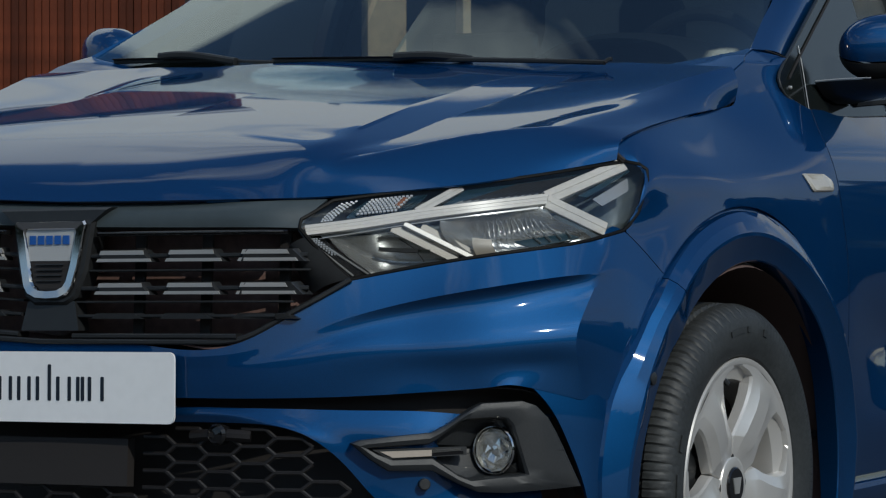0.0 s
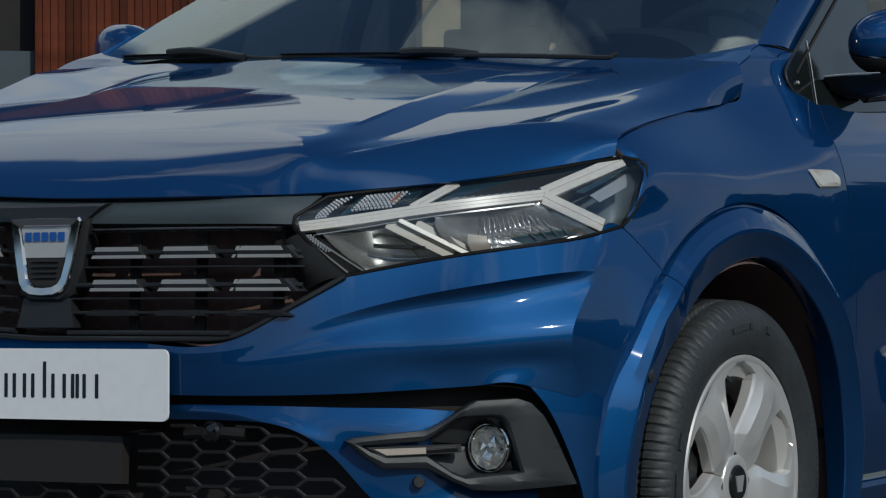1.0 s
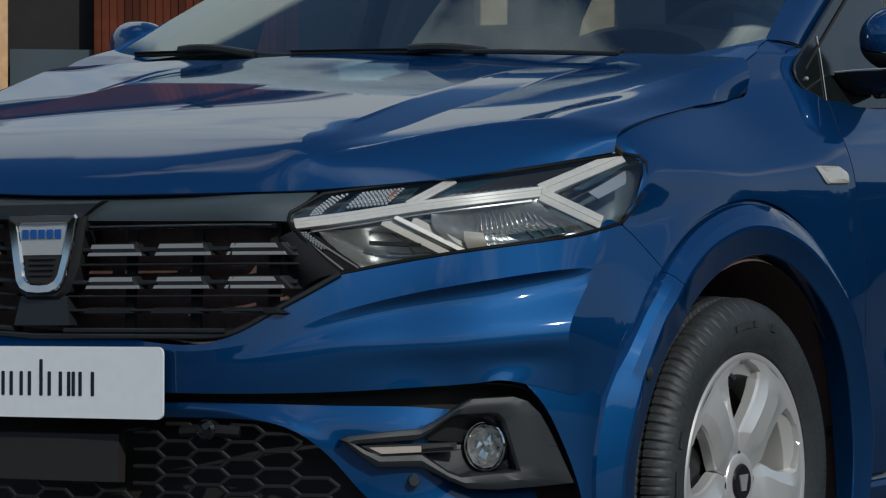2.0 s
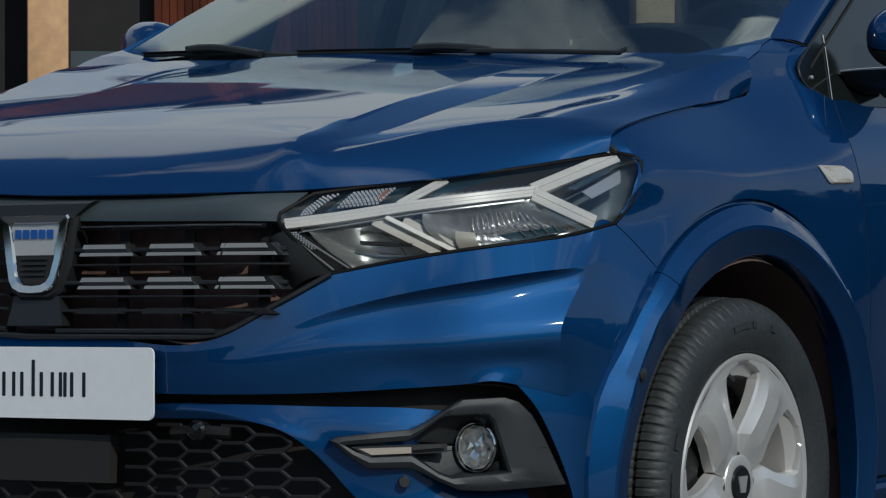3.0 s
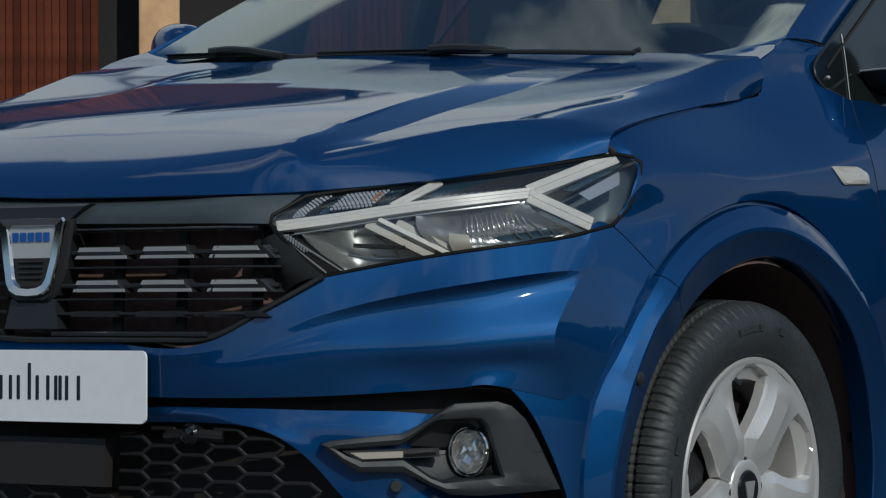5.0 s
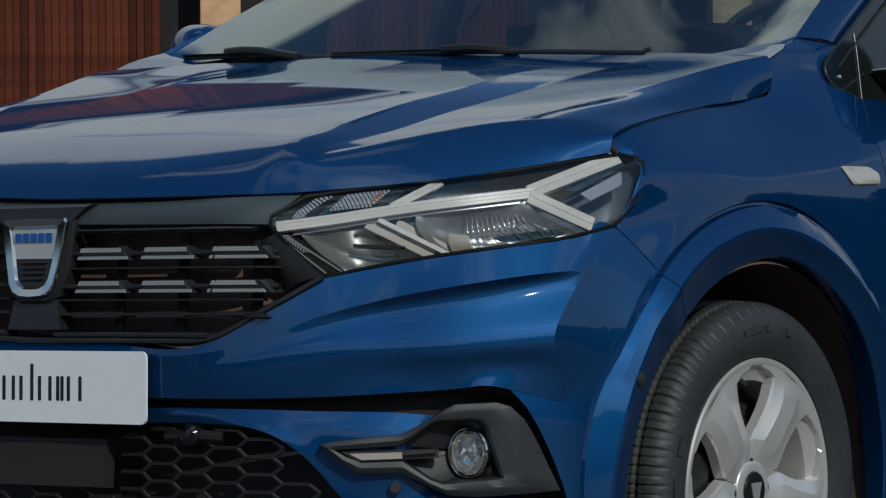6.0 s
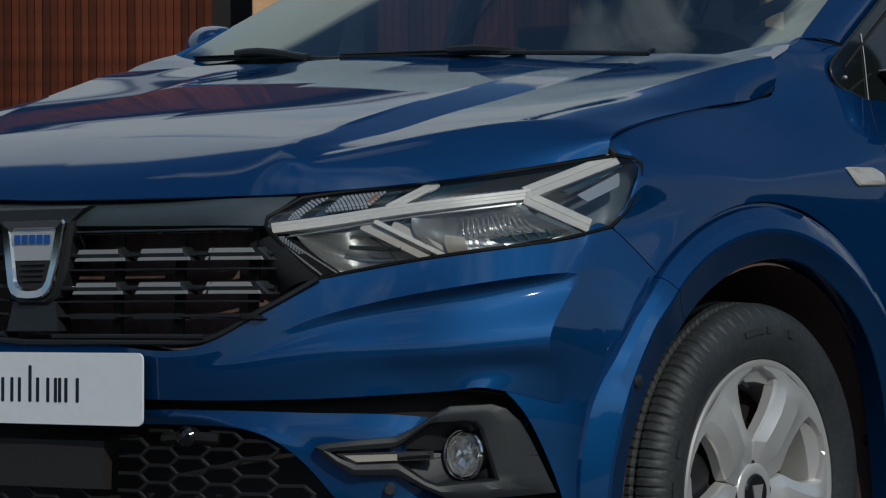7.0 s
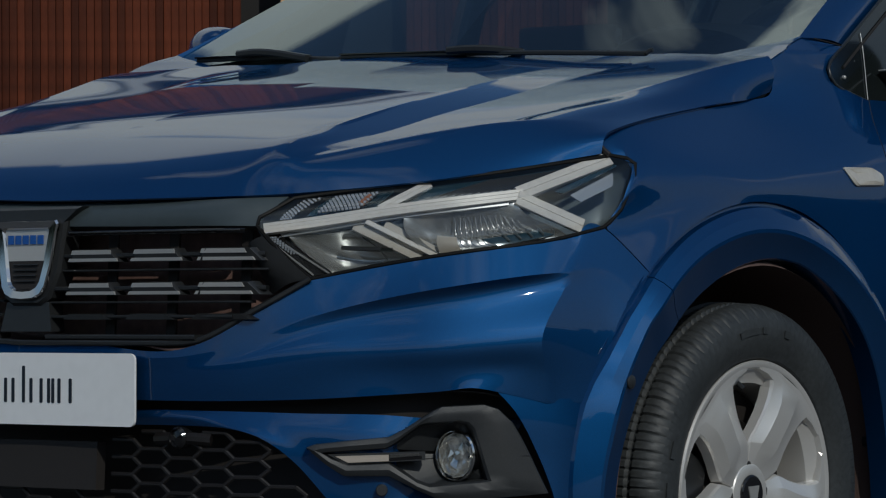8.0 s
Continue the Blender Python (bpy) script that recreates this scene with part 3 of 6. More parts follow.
bend = int(np.argmin([abs(y - 0.383) for y, z in shoulder]))
SHOULDER_LINE, PANE_LOW = shoulder[:bend + 1], shoulder[bend:]
PANE_FRONT = [(0.4479, 1.0435), (0.399, 1.0165), (0.3825, 1.000), SHOULDER_LINE[-1]]
COWL_LINE = [(0.2260, 1.008), (0.255, 1.0200), (0.305, 1.0395), (0.366, 1.0550)]
ARCH_FROM = next(a for a in np.linspace(40, 70, 121) if arch_line(a)[0] > bumper_seam[-1].y + 0.006)
wing_low = [(bumper_seam[-1].y + 0.002, bumper_seam[-1].z + 0.002)] + [arch_line(a) for a in np.linspace(ARCH_FROM, 193, 60)]
wing_front = soft([BONNET_GAP[0], (-0.300, 0.8425), (-0.287, 0.834), (-0.287, 0.820), (-0.304, 0.7990), (-0.333, 0.7600), (-0.360, 0.7310)], 24)[:-1] + [(p.y + 0.002, p.z + 0.002) for p in bumper_seam]
wing_rear = [(door_line(z) - 0.003, z) for z in np.linspace(0.949, wing_low[-1][1], 30)]
wing_top = BONNET_GAP + SHOULDER_LINE[1:] + PANE_LOW[1:-1] + [wing_rear[0]]
wing_grid = span(wing_top, wing_low, wing_front, wing_rear, 80, 40, [(p.x, p.z) for p in bumper_seam[::-1]] + [(0.8110, 0.7341), (0.8180, 0.7615), (0.8176, 0.8007), (0.8080, 0.834), (0.7820, 0.8440)])
upper_grid = span(COWL_LINE + [(0.4479, 1.0435)], SHOULDER_LINE, BONNET_CORNER[::-1], PANE_FRONT, 34, 20)
# the corner's top leans in towards the windscreen
lean_in = 0.9 * np.clip(upper_grid[..., 2] - 1.030, 0, 1) * np.clip((0.448 - upper_grid[..., 1]) / 0.07, 0, 1)
upper_grid[..., 0] -= lean_in
wings = both("front_wing", lambda: sheet(wing_grid, 0.003, flip=True), PAINT, car, "metallic blue front wing with a flared arch")
both("wing_corner", lambda: sheet(upper_grid, 0.003, flip=True), PAINT, wings)
# the turned-in edge of the corner beside the windscreen
edge_out = upper_grid[0, :int(np.argmin(np.abs(upper_grid[0, :, 1] - 0.366))) + 1]
edge_f = np.linspace(0, 1, len(edge_out))[:, None]
edge_in = np.array([0.560, 0.318, 1.0235]) * (1 - edge_f) + np.array([0.7185, 0.3655, 1.0535]) * edge_f
both("wing_edge", lambda: sheet(np.array([edge_out * (1 - f) + edge_in * f + np.array([0, 0, 0.006 * f * (1 - f)]) for f in np.linspace(0, 1, 8)]), 0.003, flip=True), PAINT, wings)
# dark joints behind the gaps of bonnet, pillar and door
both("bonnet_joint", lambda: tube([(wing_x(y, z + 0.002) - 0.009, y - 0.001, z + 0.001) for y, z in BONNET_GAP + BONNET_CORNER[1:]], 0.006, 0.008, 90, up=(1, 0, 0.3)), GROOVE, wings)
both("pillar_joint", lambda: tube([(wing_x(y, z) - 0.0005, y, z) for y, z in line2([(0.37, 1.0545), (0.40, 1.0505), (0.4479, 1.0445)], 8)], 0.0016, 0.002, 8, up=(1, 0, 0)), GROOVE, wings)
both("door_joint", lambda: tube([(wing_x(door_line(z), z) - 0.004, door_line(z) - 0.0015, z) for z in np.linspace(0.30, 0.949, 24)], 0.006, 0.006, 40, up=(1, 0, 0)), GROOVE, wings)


AXES["lean"] = True
# arch flare: angle runs from the front over the top to the back
def flare_grid(a0, a1, n):
    """Rows of the arch lip around the wheel, from the outer groove to the inner return."""
    grid = []
    for dr, dx in ((0.094, -0.024), (0.0885, -0.010), (0.0855, -0.009), (0.0790, -0.005), (0.0765, 0.0055), (0.062, 0.018), (0.044, 0.027), (0.038, 0.0275), (0.018, 0.0160), (0.002, 0.0105), (0.0, 0.008), (0.002, -0.03)):
        row = []
        for a in np.linspace(a0, a1, n + 1):
            c, s = math.cos(radians(a)), math.sin(radians(a))
            fade = min(1.0, max(0.0, (a + 30) / 50)) * min(1.0, max(0.0, (215 - a) / 45))
            r = 0.380 + ((dr if a > 32 else min(dr, 0.0887)) + lip_out(a, dr)) * (0.55 + 0.45 * fade)
            y, z = 0.008 * s - r * c * (0.985 if c < 0 else 1.0 + 0.04 * c), 0.298 + r * s
            x = float(np.interp(y, (-0.49, -0.47, -0.445, -0.41, -0.36, -0.27, -0.1, 0.1, 0.4), (0.807, 0.8150, 0.8270, 0.8430, 0.853, 0.862, 0.866, 0.869, 0.872)))
            if a > 25:
                ro = 0.380 + (0.0855 + arch_out(a)) * (0.55 + 0.45 * fade)
                q = level((x, 0.008 * s - ro * c * (0.985 if c < 0 else 1.0 + 0.04 * c), 0.298 + ro * s))
                x += (wing_x(q.y, q.z) - q.x) * min(1.0, (a - 25) / 20)
            row.append((x + (dx if dr == 0.094 and a > 32 else max(dx, -0.006) * (0.35 + 0.65 * fade) if dr > 0.01 else dx * (0.35 + 0.65 * fade)), y, z))
        grid.append(row)
    return np.array(grid)


both("arch_flare", lambda: sheet(flare_grid(SEAM + 0.1, 205, 90), 0.003, flip=True), PAINT, wings, sharp=14)

bumper = whole("front_bumper", bumper_grid, 0.004, PAINT, car, "metallic blue front bumper with a sculpted cheek", flip=True, sharp=24)
# its corner below, down to the sill of the bumper
C_A = [(0.7475, -0.5555, 0.480), (0.769, -0.534, 0.447), (0.786, -0.512, 0.398), (0.804, -0.486, 0.322), (0.812, -0.472, 0.25)]
C_B = [(0.799, -0.4965, 0.468), (0.804, -0.490, 0.43), (0.808, -0.482, 0.39), (0.813, -0.470, 0.322), (0.815, -0.462, 0.25)]
C_C = [(0.8245, -0.443, 0.467), (0.8265, -0.442, 0.43), (0.827, -0.440, 0.39), (0.826, -0.438, 0.322), (0.824, -0.436, 0.25)]
C_D = [(0.8365, -0.399, 0.467), (0.837, -0.399, 0.43), (0.836, -0.399, 0.39), (0.833, -0.400, 0.322), (0.829, -0.401, 0.25)]
corner_grid = patch([C_A, C_B, C_C, C_D], 24, 24)
both("bumper_corner", lambda: sheet(corner_grid, 0.006), PAINT, bumper)
both("arch_flare", lambda: sheet(flare_grid(-14, SEAM - 0.1, 40), 0.003, flip=True), PAINT, bumper, sharp=14)

# bumper, lower skin: top edge under the black slot, lower edge along the air intake
L_TOP = [(0, -0.780, 0.449), (0.18, -0.777, 0.449), (0.345, -0.759, 0.447), (0.43, -0.735, 0.446), (0.52, -0.696, 0.444), (0.610, -0.648, 0.4425), (0.675, -0.592, 0.436), (0.750, -0.485, 0.435)]
L_UP = [(0, -0.782, 0.440), (0.18, -0.780, 0.440), (0.345, -0.763, 0.439), (0.43, -0.740, 0.433), (0.535, -0.698, 0.420), (0.622, -0.648, 0.414), (0.672, -0.590, 0.414), (0.735, -0.487, 0.41)]
L_MID = [(0, -0.782, 0.432), (0.18, -0.780, 0.432), (0.345, -0.764, 0.431), (0.44, -0.744, 0.418), (0.540, -0.697, 0.385), (0.622, -0.650, 0.36), (0.664, -0.592, 0.35), (0.73, -0.50, 0.34)]
L_LOW = [(0, -0.778, 0.424), (0.18, -0.777, 0.424), (0.345, -0.762, 0.424), (0.44, -0.747, 0.412), (0.512, -0.711, 0.355), (0.570, -0.682, 0.290), (0.66, -0.63, 0.24), (0.78, -0.49, 0.22)]
low_grid = patch([L_TOP, L_UP, L_MID, L_LOW], 70, 26)
# hollow behind the fog lamp's pocket
hollow = np.clip((1.0 - np.hypot((low_grid[..., 0] - 0.690) / 0.066, (low_grid[..., 2] - 0.384) / 0.056)) / 0.3, 0, 1)
low_grid = low_grid + hollow[..., None] * np.array([-0.62, 0.78, 0.0]) * 0.04
whole("lower_skin", low_grid, 0.004, PAINT, bumper, flip=True)
# black slot behind the overhang, and the chin under the intake
S_A = [(0, -0.792, 0.464), (0.345, -0.762, 0.463), (0.52, -0.690, 0.466), (0.70, -0.585, 0.477), (0.748, -0.535, 0.466), (0.790, -0.470, 0.31)]
S_B = [(0, -0.750, 0.466), (0.345, -0.725, 0.466), (0.52, -0.655, 0.470), (0.68, -0.55, 0.48), (0.72, -0.50, 0.47), (0.77, -0.45, 0.31)]
S_C = [(0, -0.745, 0.43), (0.345, -0.72, 0.43), (0.52, -0.65, 0.415), (0.66, -0.55, 0.41), (0.70, -0.50, 0.40), (0.75, -0.45, 0.28)]
whole("bumper_slot", patch([S_A, S_B, S_C], 50, 10, rb=(1,)), 0.002, GROOVE, bumper, "black slot under the bumper overhang", flip=True)

AXES["lean"] = False
# ---- plain rest of the shell: doors, roof, tail ----
SIDE_Z = (0.20, 0.30, 0.44, 0.56, 0.679, 0.77, 0.839, 0.89, 0.928, 0.965)
SIDE_X = ((0.858,), (0.876,), (0.885,), (0.8875,), (0.885,), (0.877,), (0.8645,), (0.840,), (0.8125,), (0.785,))


def side_x(y, z):
    """Half width of the car's flank, as x on its left side."""
    tail = max(0.0, y - 2.55)
    return float(cub(SIDE_Z, SIDE_X, [z])[0, 0]) - 0.13 * tail**1.6


def flank(y0, y1, z0, z1, n=20, m=18, front=False):
    """A door skin between two upright joints, with a wavy crease above the sill."""
    g = []
    for f in np.linspace(0, 1, m + 1):
        row = []
        for e in np.linspace(0, 1, n + 1):
            y = y0 + (y1 - y0) * e
            top = float(np.interp(y, (0.42, 0.479, 0.55, 0.636, 0.90, 1.42), (0.951, 0.951, 0.9425, 0.941, 0.9500, z1))) if front else z1
            z = z0 + (top - z0) * f
            if front:
                y = door_line(z) * (1 - e) + y1 * e
            dent = -0.018 * math.exp(-((z - 0.55 + 0.10 * (y - 0.45)) / 0.07) ** 2) + 0.010 * math.exp(-((z - 0.38) / 0.05) ** 2)
            near = min(1.0, max(0.0, (y - 0.45) / 0.22))
            row.append((side_x(y, z) + dent * near, y, z))
        g.append(row)
    return np.array(g)


doors = both("front_door", lambda: sheet(flank(0.420, 1.42, 0.285, 0.955, 50, 40, True), 0.004), PAINT, car, "closed metallic blue front door")
both("rear_door", lambda: sheet(flank(1.425, 2.25, 0.285, 0.965), 0.004), PAINT, car, "closed metallic blue rear door")
both("rear_quarter", lambda: sheet(flank(2.255, 3.15, 0.285, 0.975), 0.004), PAINT, car)
both("sill", lambda: sheet(np.array([[(0.868, y, 0.205), (0.888, y, 0.235), (0.892, y, 0.265), (0.86, y, 0.282)] for y in np.linspace(0.40, 2.3, 12)]), 0.004, flip=True), PAINT, car, "blue sill")
both("door_handle", lambda: tube([(0.882, 1.18, 0.82), (0.900, 1.26, 0.823), (0.882, 1.36, 0.825)], 0.012, 0.028, 14), PAINT, doors)

# roof, pillars and tail
R_F = [(CX, 1.02, 1.452), (0.28, 1.03, 1.447), (0.50, 1.06, 1.428), (0.575, 1.09, 1.400)]
R_M = [(CX, 1.75, 1.492), (0.30, 1.75, 1.487), (0.54, 1.76, 1.468), (0.605, 1.76, 1.430)]
R_R = [(CX, 2.75, 1.462), (0.28, 2.75, 1.457), (0.50, 2.72, 1.438), (0.57, 2.70, 1.40)]
roof_grid = patch([R_F, R_M, R_R], 24, 30)
whole("roof", roof_grid, 0.02, PAINT, car, "blue roof")
T_A = [(CX, 2.80, 1.455), (0.30, 2.79, 1.45), (0.56, 2.72, 1.40)]
T_B = [(CX, 3.06, 1.02), (0.38, 3.04, 1.02), (0.66, 2.92, 0.99)]
T_C = [(CX, 3.18, 0.90), (0.45, 3.15, 0.90), (0.80, 2.96, 0.90)]
T_D = [(CX, 3.22, 0.60), (0.50, 3.18, 0.60), (0.84, 2.95, 0.60)]
T_E = [(CX, 3.22, 0.30), (0.50, 3.18, 0.30), (0.82, 2.95, 0.30)]
whole("tailgate", patch([T_B, T_C, T_D, T_E], 20, 24), 0.004, PAINT, car)
whole("rear_window", patch([T_A, T_B], 16, 10), 0.004, REAR_GLASS, car, pane=True)


def pillar(points, w, h):
    return lambda: tube(points, w, h, 20, up=(0.3, -0.6, 0.7))


PIL_IN = [(0.7245, 0.3600, 1.0565), (0.6940, 0.4890, 1.1155), (0.6740, 0.5870, 1.1595), (0.6130, 0.8270, 1.2865), (0.5330, 1.0970, 1.4015)]
PIL_MID = [(0.7425, 0.4120, 1.0560), (0.7220, 0.5090, 1.1035), (0.6970, 0.6510, 1.1755), (0.6430, 0.8470, 1.3015), (0.5630, 1.1070, 1.4195)]
PIL_OUT = [(0.7455, 0.4745, 1.0480), (0.7340, 0.5440, 1.0755), (0.7050, 0.7300, 1.1675), (0.6680, 0.9120, 1.2835), (0.5880, 1.1470, 1.4015)]
both("windscreen_pillar", lambda: sheet(patch([PIL_IN, PIL_MID, PIL_OUT], 30, 12), 0.03, flip=True), PAINT, car)
both("roof_rail", pillar([(0.590, 1.06, 1.402), (0.625, 1.7, 1.435), (0.60, 2.4, 1.425), (0.57, 2.74, 1.395)], 0.05, 0.05), PAINT, car)
both("rear_pillar", pillar([(0.58, 2.70, 1.39), (0.66, 2.85, 1.15), (0.745, 2.92, 0.96)], 0.16, 0.06), PAINT, car)
both("door_pillar", pillar([(0.775, 1.35, 0.95), (0.72, 1.34, 1.2), (0.625, 1.36, 1.42)], 0.09, 0.05), SATIN, car)
both("quarter_pillar", pillar([(0.775, 2.25, 0.96), (0.72, 2.27, 1.2), (0.62, 2.3, 1.42)], 0.06, 0.05), SATIN, car)

# windscreen
W_LOW = [(CX, 0.285, 1.025), (0.30, 0.300, 1.020), (0.55, 0.325, 1.022), (0.645, 0.345, 1.033), (0.721, 0.364, 1.0515)]
W_MID = [(CX, 0.64, 1.285), (0.28, 0.655, 1.280), (0.495, 0.70, 1.263), (0.570, 0.740, 1.2575), (0.629, 0.774, 1.2545)]
W_TOP = [(CX, 1.01, 1.448), (0.27, 1.02, 1.443), (0.46, 1.042, 1.426), (0.515, 1.058, 1.410), (0.550, 1.075, 1.393)]
screen = whole("windscreen", patch([W_LOW, W_MID, W_TOP], 40, 30), 0.004, SCREEN, car, "raked windscreen reflecting the sky", pane=True)
screen.visible_shadow = False

# side windows and the small front quarter pane
G_LOW = [(0.784, 0.80, 0.950), (0.784, 1.05, 0.950), (0.786, 1.40, 0.952)]
G_TOP = [(0.698, 0.81, 1.218), (0.655, 1.00, 1.31), (0.610, 1.42, 1.405)]
both("front_side_window", lambda: sheet(patch([G_LOW, G_TOP], 16, 10), 0.004, pane=True), SIDE_GLASS, doors, "dark tinted door window")
G2_LOW = [(0.796, 1.45, 0.956), (0.785, 1.85, 0.962), (0.765, 2.24, 0.970)]
G2_TOP = [(0.620, 1.47, 1.41), (0.625, 1.85, 1.418), (0.61, 2.26, 1.408)]
both("rear_side_window", lambda: sheet(patch([G2_LOW, G2_TOP], 12, 8), 0.004, pane=True), SIDE_GLASS, car)
G3_LOW = [(0.764, 2.27, 0.975), (0.745, 2.60, 1.00), (0.70, 2.82, 1.05)]
G3_TOP = [(0.612, 2.29, 1.405), (0.60, 2.5, 1.395), (0.59, 2.66, 1.36)]
both("tail_side_window", lambda: sheet(patch([G3_LOW, G3_TOP], 10, 8), 0.004, pane=True), SIDE_GLASS, car)

# ---- wheel ----
def tyre_bm():
    """A tyre with cut shoulder lugs and four grooves round it."""
    prof = [(0.212, 0.080), (0.219, 0.092), (0.236, 0.1005), (0.258, 0.103), (0.281, 0.100), (0.2925, 0.092), (0.3000, 0.083), (0.3045, 0.070)]
    flat = [0.060, 0.0565, 0.051, 0.0475, 0.030, 0.0225, 0.016, 0.0125, 0.0, -0.0125, -0.016, -0.0225, -0.030, -0.0475, -0.051, -0.0565, -0.060]
    deep = {0.0565: 1, 0.051: 1, 0.0225: 1, 0.016: 1, -0.016: 1, -0.0225: 1, -0.051: 1, -0.0565: 1}
    prof += [(0.3065 - 0.012 * (x / 0.07) ** 2 * 0.25 - (0.006 if x in deep else 0), x) for x in flat]
    prof += [(r, -x) for r, x in prof[7::-1]]
    lugs, per = 130, 5
    n = lugs * per
    bm = bmesh.new()
    loops = []
    for i, (r, x) in enumerate(prof):
        loop = []
        for k in range(n):
            a = 2 * math.pi * (k + (0.9 if abs(x) < 0.03 else 0.0)) / n
            cut = (0.0034 if k % 10 == 0 else 0.0020) if k % per == 0 and 0.292 < r and abs(x) > 0.02 else 0.0
            cut += 0.0012 if k % per == 2 and 0.30 < r and 0.06 < abs(x) < 0.09 else 0.0
            rr = r - cut
            xx = x - (0.004 if cut > 0.004 and abs(x) > 0.085 else 0.0) * (1 if x > 0 else -1)
            loop.append(bm.verts.new((xx, -rr * math.cos(a), rr * math.sin(a))))
        loops.append(loop)
    for r0, r1 in zip(loops, loops[1:] + loops[:1]):
        for k in range(n):
            bm.faces.new((r0[k], r1[k], r1[(k + 1) % n], r0[(k + 1) % n]))
    bmesh.ops.recalc_face_normals(bm, faces=bm.faces)
    return bm


def spoke_bm(mid):
    """One broad spoke with a folded face; mid: its middle angle, from the front over the top."""
    bm = bmesh.new()
    loops = []
    for r, opening, face in ((0.048, 0.0, 0.0765), (0.070, 0.3, 0.078), (0.083, 1.5, 0.079), (0.094, 6.0, 0.080), (0.112, 12.5, 0.082), (0.135, 16.5, 0.085), (0.158, 18.0, 0.0875), (0.176, 18.0, 0.089), (0.188, 17.0, 0.0895), (0.195, 11.0, 0.090), (0.200, 4.0, 0.0902), (0.2075, 2.0, 0.0905)):
        half = 36 - opening
        fold = 0.011 * min(1.0, max(0.0, (r - 0.050) / 0.04)) * min(1.0, max(0.02, (0.200 - r) / 0.05))
        row = []
        for f, dx in ((-1.03, -0.022), (-1.01, -0.013), (-1.0, -0.005), (-0.95, 0.0), (-0.60, fold * 0.85), (-0.55, fold), (0.26, fold), (0.31, fold * 0.85), (0.80, 0.001), (0.95, 0.0), (1.0, -0.005), (1.01, -0.013), (1.03, -0.022)):
            a = radians(mid + f * half)
            row.append(bm.verts.new((face + dx, -r * math.cos(a), r * math.sin(a))))
        loops.append(row)
    for r0, r1 in zip(loops, loops[1:]):
        for k in range(len(r0) - 1):
            bm.faces.new((r0[k], r1[k], r1[k + 1], r0[k + 1]))
    bmesh.ops.recalc_face_normals(bm, faces=bm.faces)
    return bm


def wheel_parts():
    w = new("wheel")
    w["label"] = "black tyre on a silver five-spoke alloy rim"
    part("tyre", tyre_bm(), RUBBER, w, "black rubber tyre with lugged shoulders")
    part("rim", lathe([(0.190, -0.09), (0.176, -0.06), (0.172, 0.03), (0.178, 0.070), (0.199, 0.082), (0.2035, 0.0905), (0.208, 0.0925), (0.2125, 0.0925), (0.2145, 0.089), (0.212, 0.075), (0.206, 0.06), (0.195, -0.06), (0.20, -0.09)], 120, closed=True), ALLOY, w, "silver alloy rim")
    for k in range(5):
        part("spoke", spoke_bm(88 + 36 + 72 * k), ALLOY, w, sharp=14)
    part("hub", lathe([(0.050, 0.030), (0.050, 0.0745), (0.047, 0.0785), (0.036, 0.0815), (0.031, 0.0805), (0.031, 0.06)], 48), ALLOY, w)
    part("hub_cap", lathe([(0.031, 0.070), (0.0305, 0.0825), (0.028, 0.0845), (0.0, 0.085)], 40), GLOSS, w, "gloss black hub cap with a silver shield")
    part("cap_mark", slab([(0.0865, y, z) for y, z in ((-0.015, 0.013), (0.015, 0.013), (0.008, -0.014), (-0.008, -0.014))], 0.003, (-1, 0, 0)), SILVER, w)
    for k in range(4):
        a = radians(88 + 90 * k)
        part("wheel_nut", lathe([(0.0095, 0.060), (0.0095, 0.0745), (0.007, 0.0775), (0.0, 0.078)], 6, center=(0, -0.046 * math.cos(a), 0.046 * math.sin(a))), STEEL, w)
    part("valve", tube([(0.062, -0.030, 0.192), (0.070, -0.022, 0.178), (0.076, -0.016, 0.170)], 0.008, 0.008, 8), SATIN, w, "black tyre valve")
    part("brake_disc", lathe([(0.07, 0.026), (0.07, 0.036), (0.120, 0.036), (0.121, 0.034), (0.121, 0.026), (0.07, 0.026)], 80, closed=True), STEEL, w, "bare steel brake disc")
    # added black disc that hides the lit barrel, in place of shade inside
    part("dust_shield", lathe([(0.0, 0.022), (0.166, 0.022), (0.169, 0.018), (0.0, 0.018)], 64), GROOVE, w, "black disc added to darken the spoke windows")
    part("disc_bell", lathe([(0.078, 0.0), (0.078, 0.040), (0.070, 0.046), (0.0, 0.046)], 48), GROOVE, w)
    bm = bmesh.new()
    loops = []
    for x, r0, r1 in ((0.010, 0.098, 0.150), (0.046, 0.090, 0.152), (0.052, 0.095, 0.147)):
        pts = [(r1, a) for a in range(150, 211, 10)] + [(r0, a) for a in range(210, 149, -10)]
        loops.append([(x, r * math.cos(radians(a)), r * math.sin(radians(a + 0))) for r, a in pts])
    part("brake_caliper", rings(loops, True, bm), SATIN, w, "dark cast brake caliper")
    # moulded sidewall marks
    for a0, a1, r, t in ((76, 88, 0.262, 0.010), (90, 93, 0.262, 0.010), (104, 107, 0.262, 0.012), (-8, 8, 0.262, 0.012), (16, 22, 0.262, 0.010)):
        row = [[(0.1032, -(r + d) * math.cos(radians(a)), (r + d) * math.sin(radians(a))) for a in np.linspace(a0, a1, 8)] for d in (-t / 2, t / 2)]
        part("sidewall_mark", sheet(np.array(row), 0.002, flip=True), RUBBER, w)
    return w


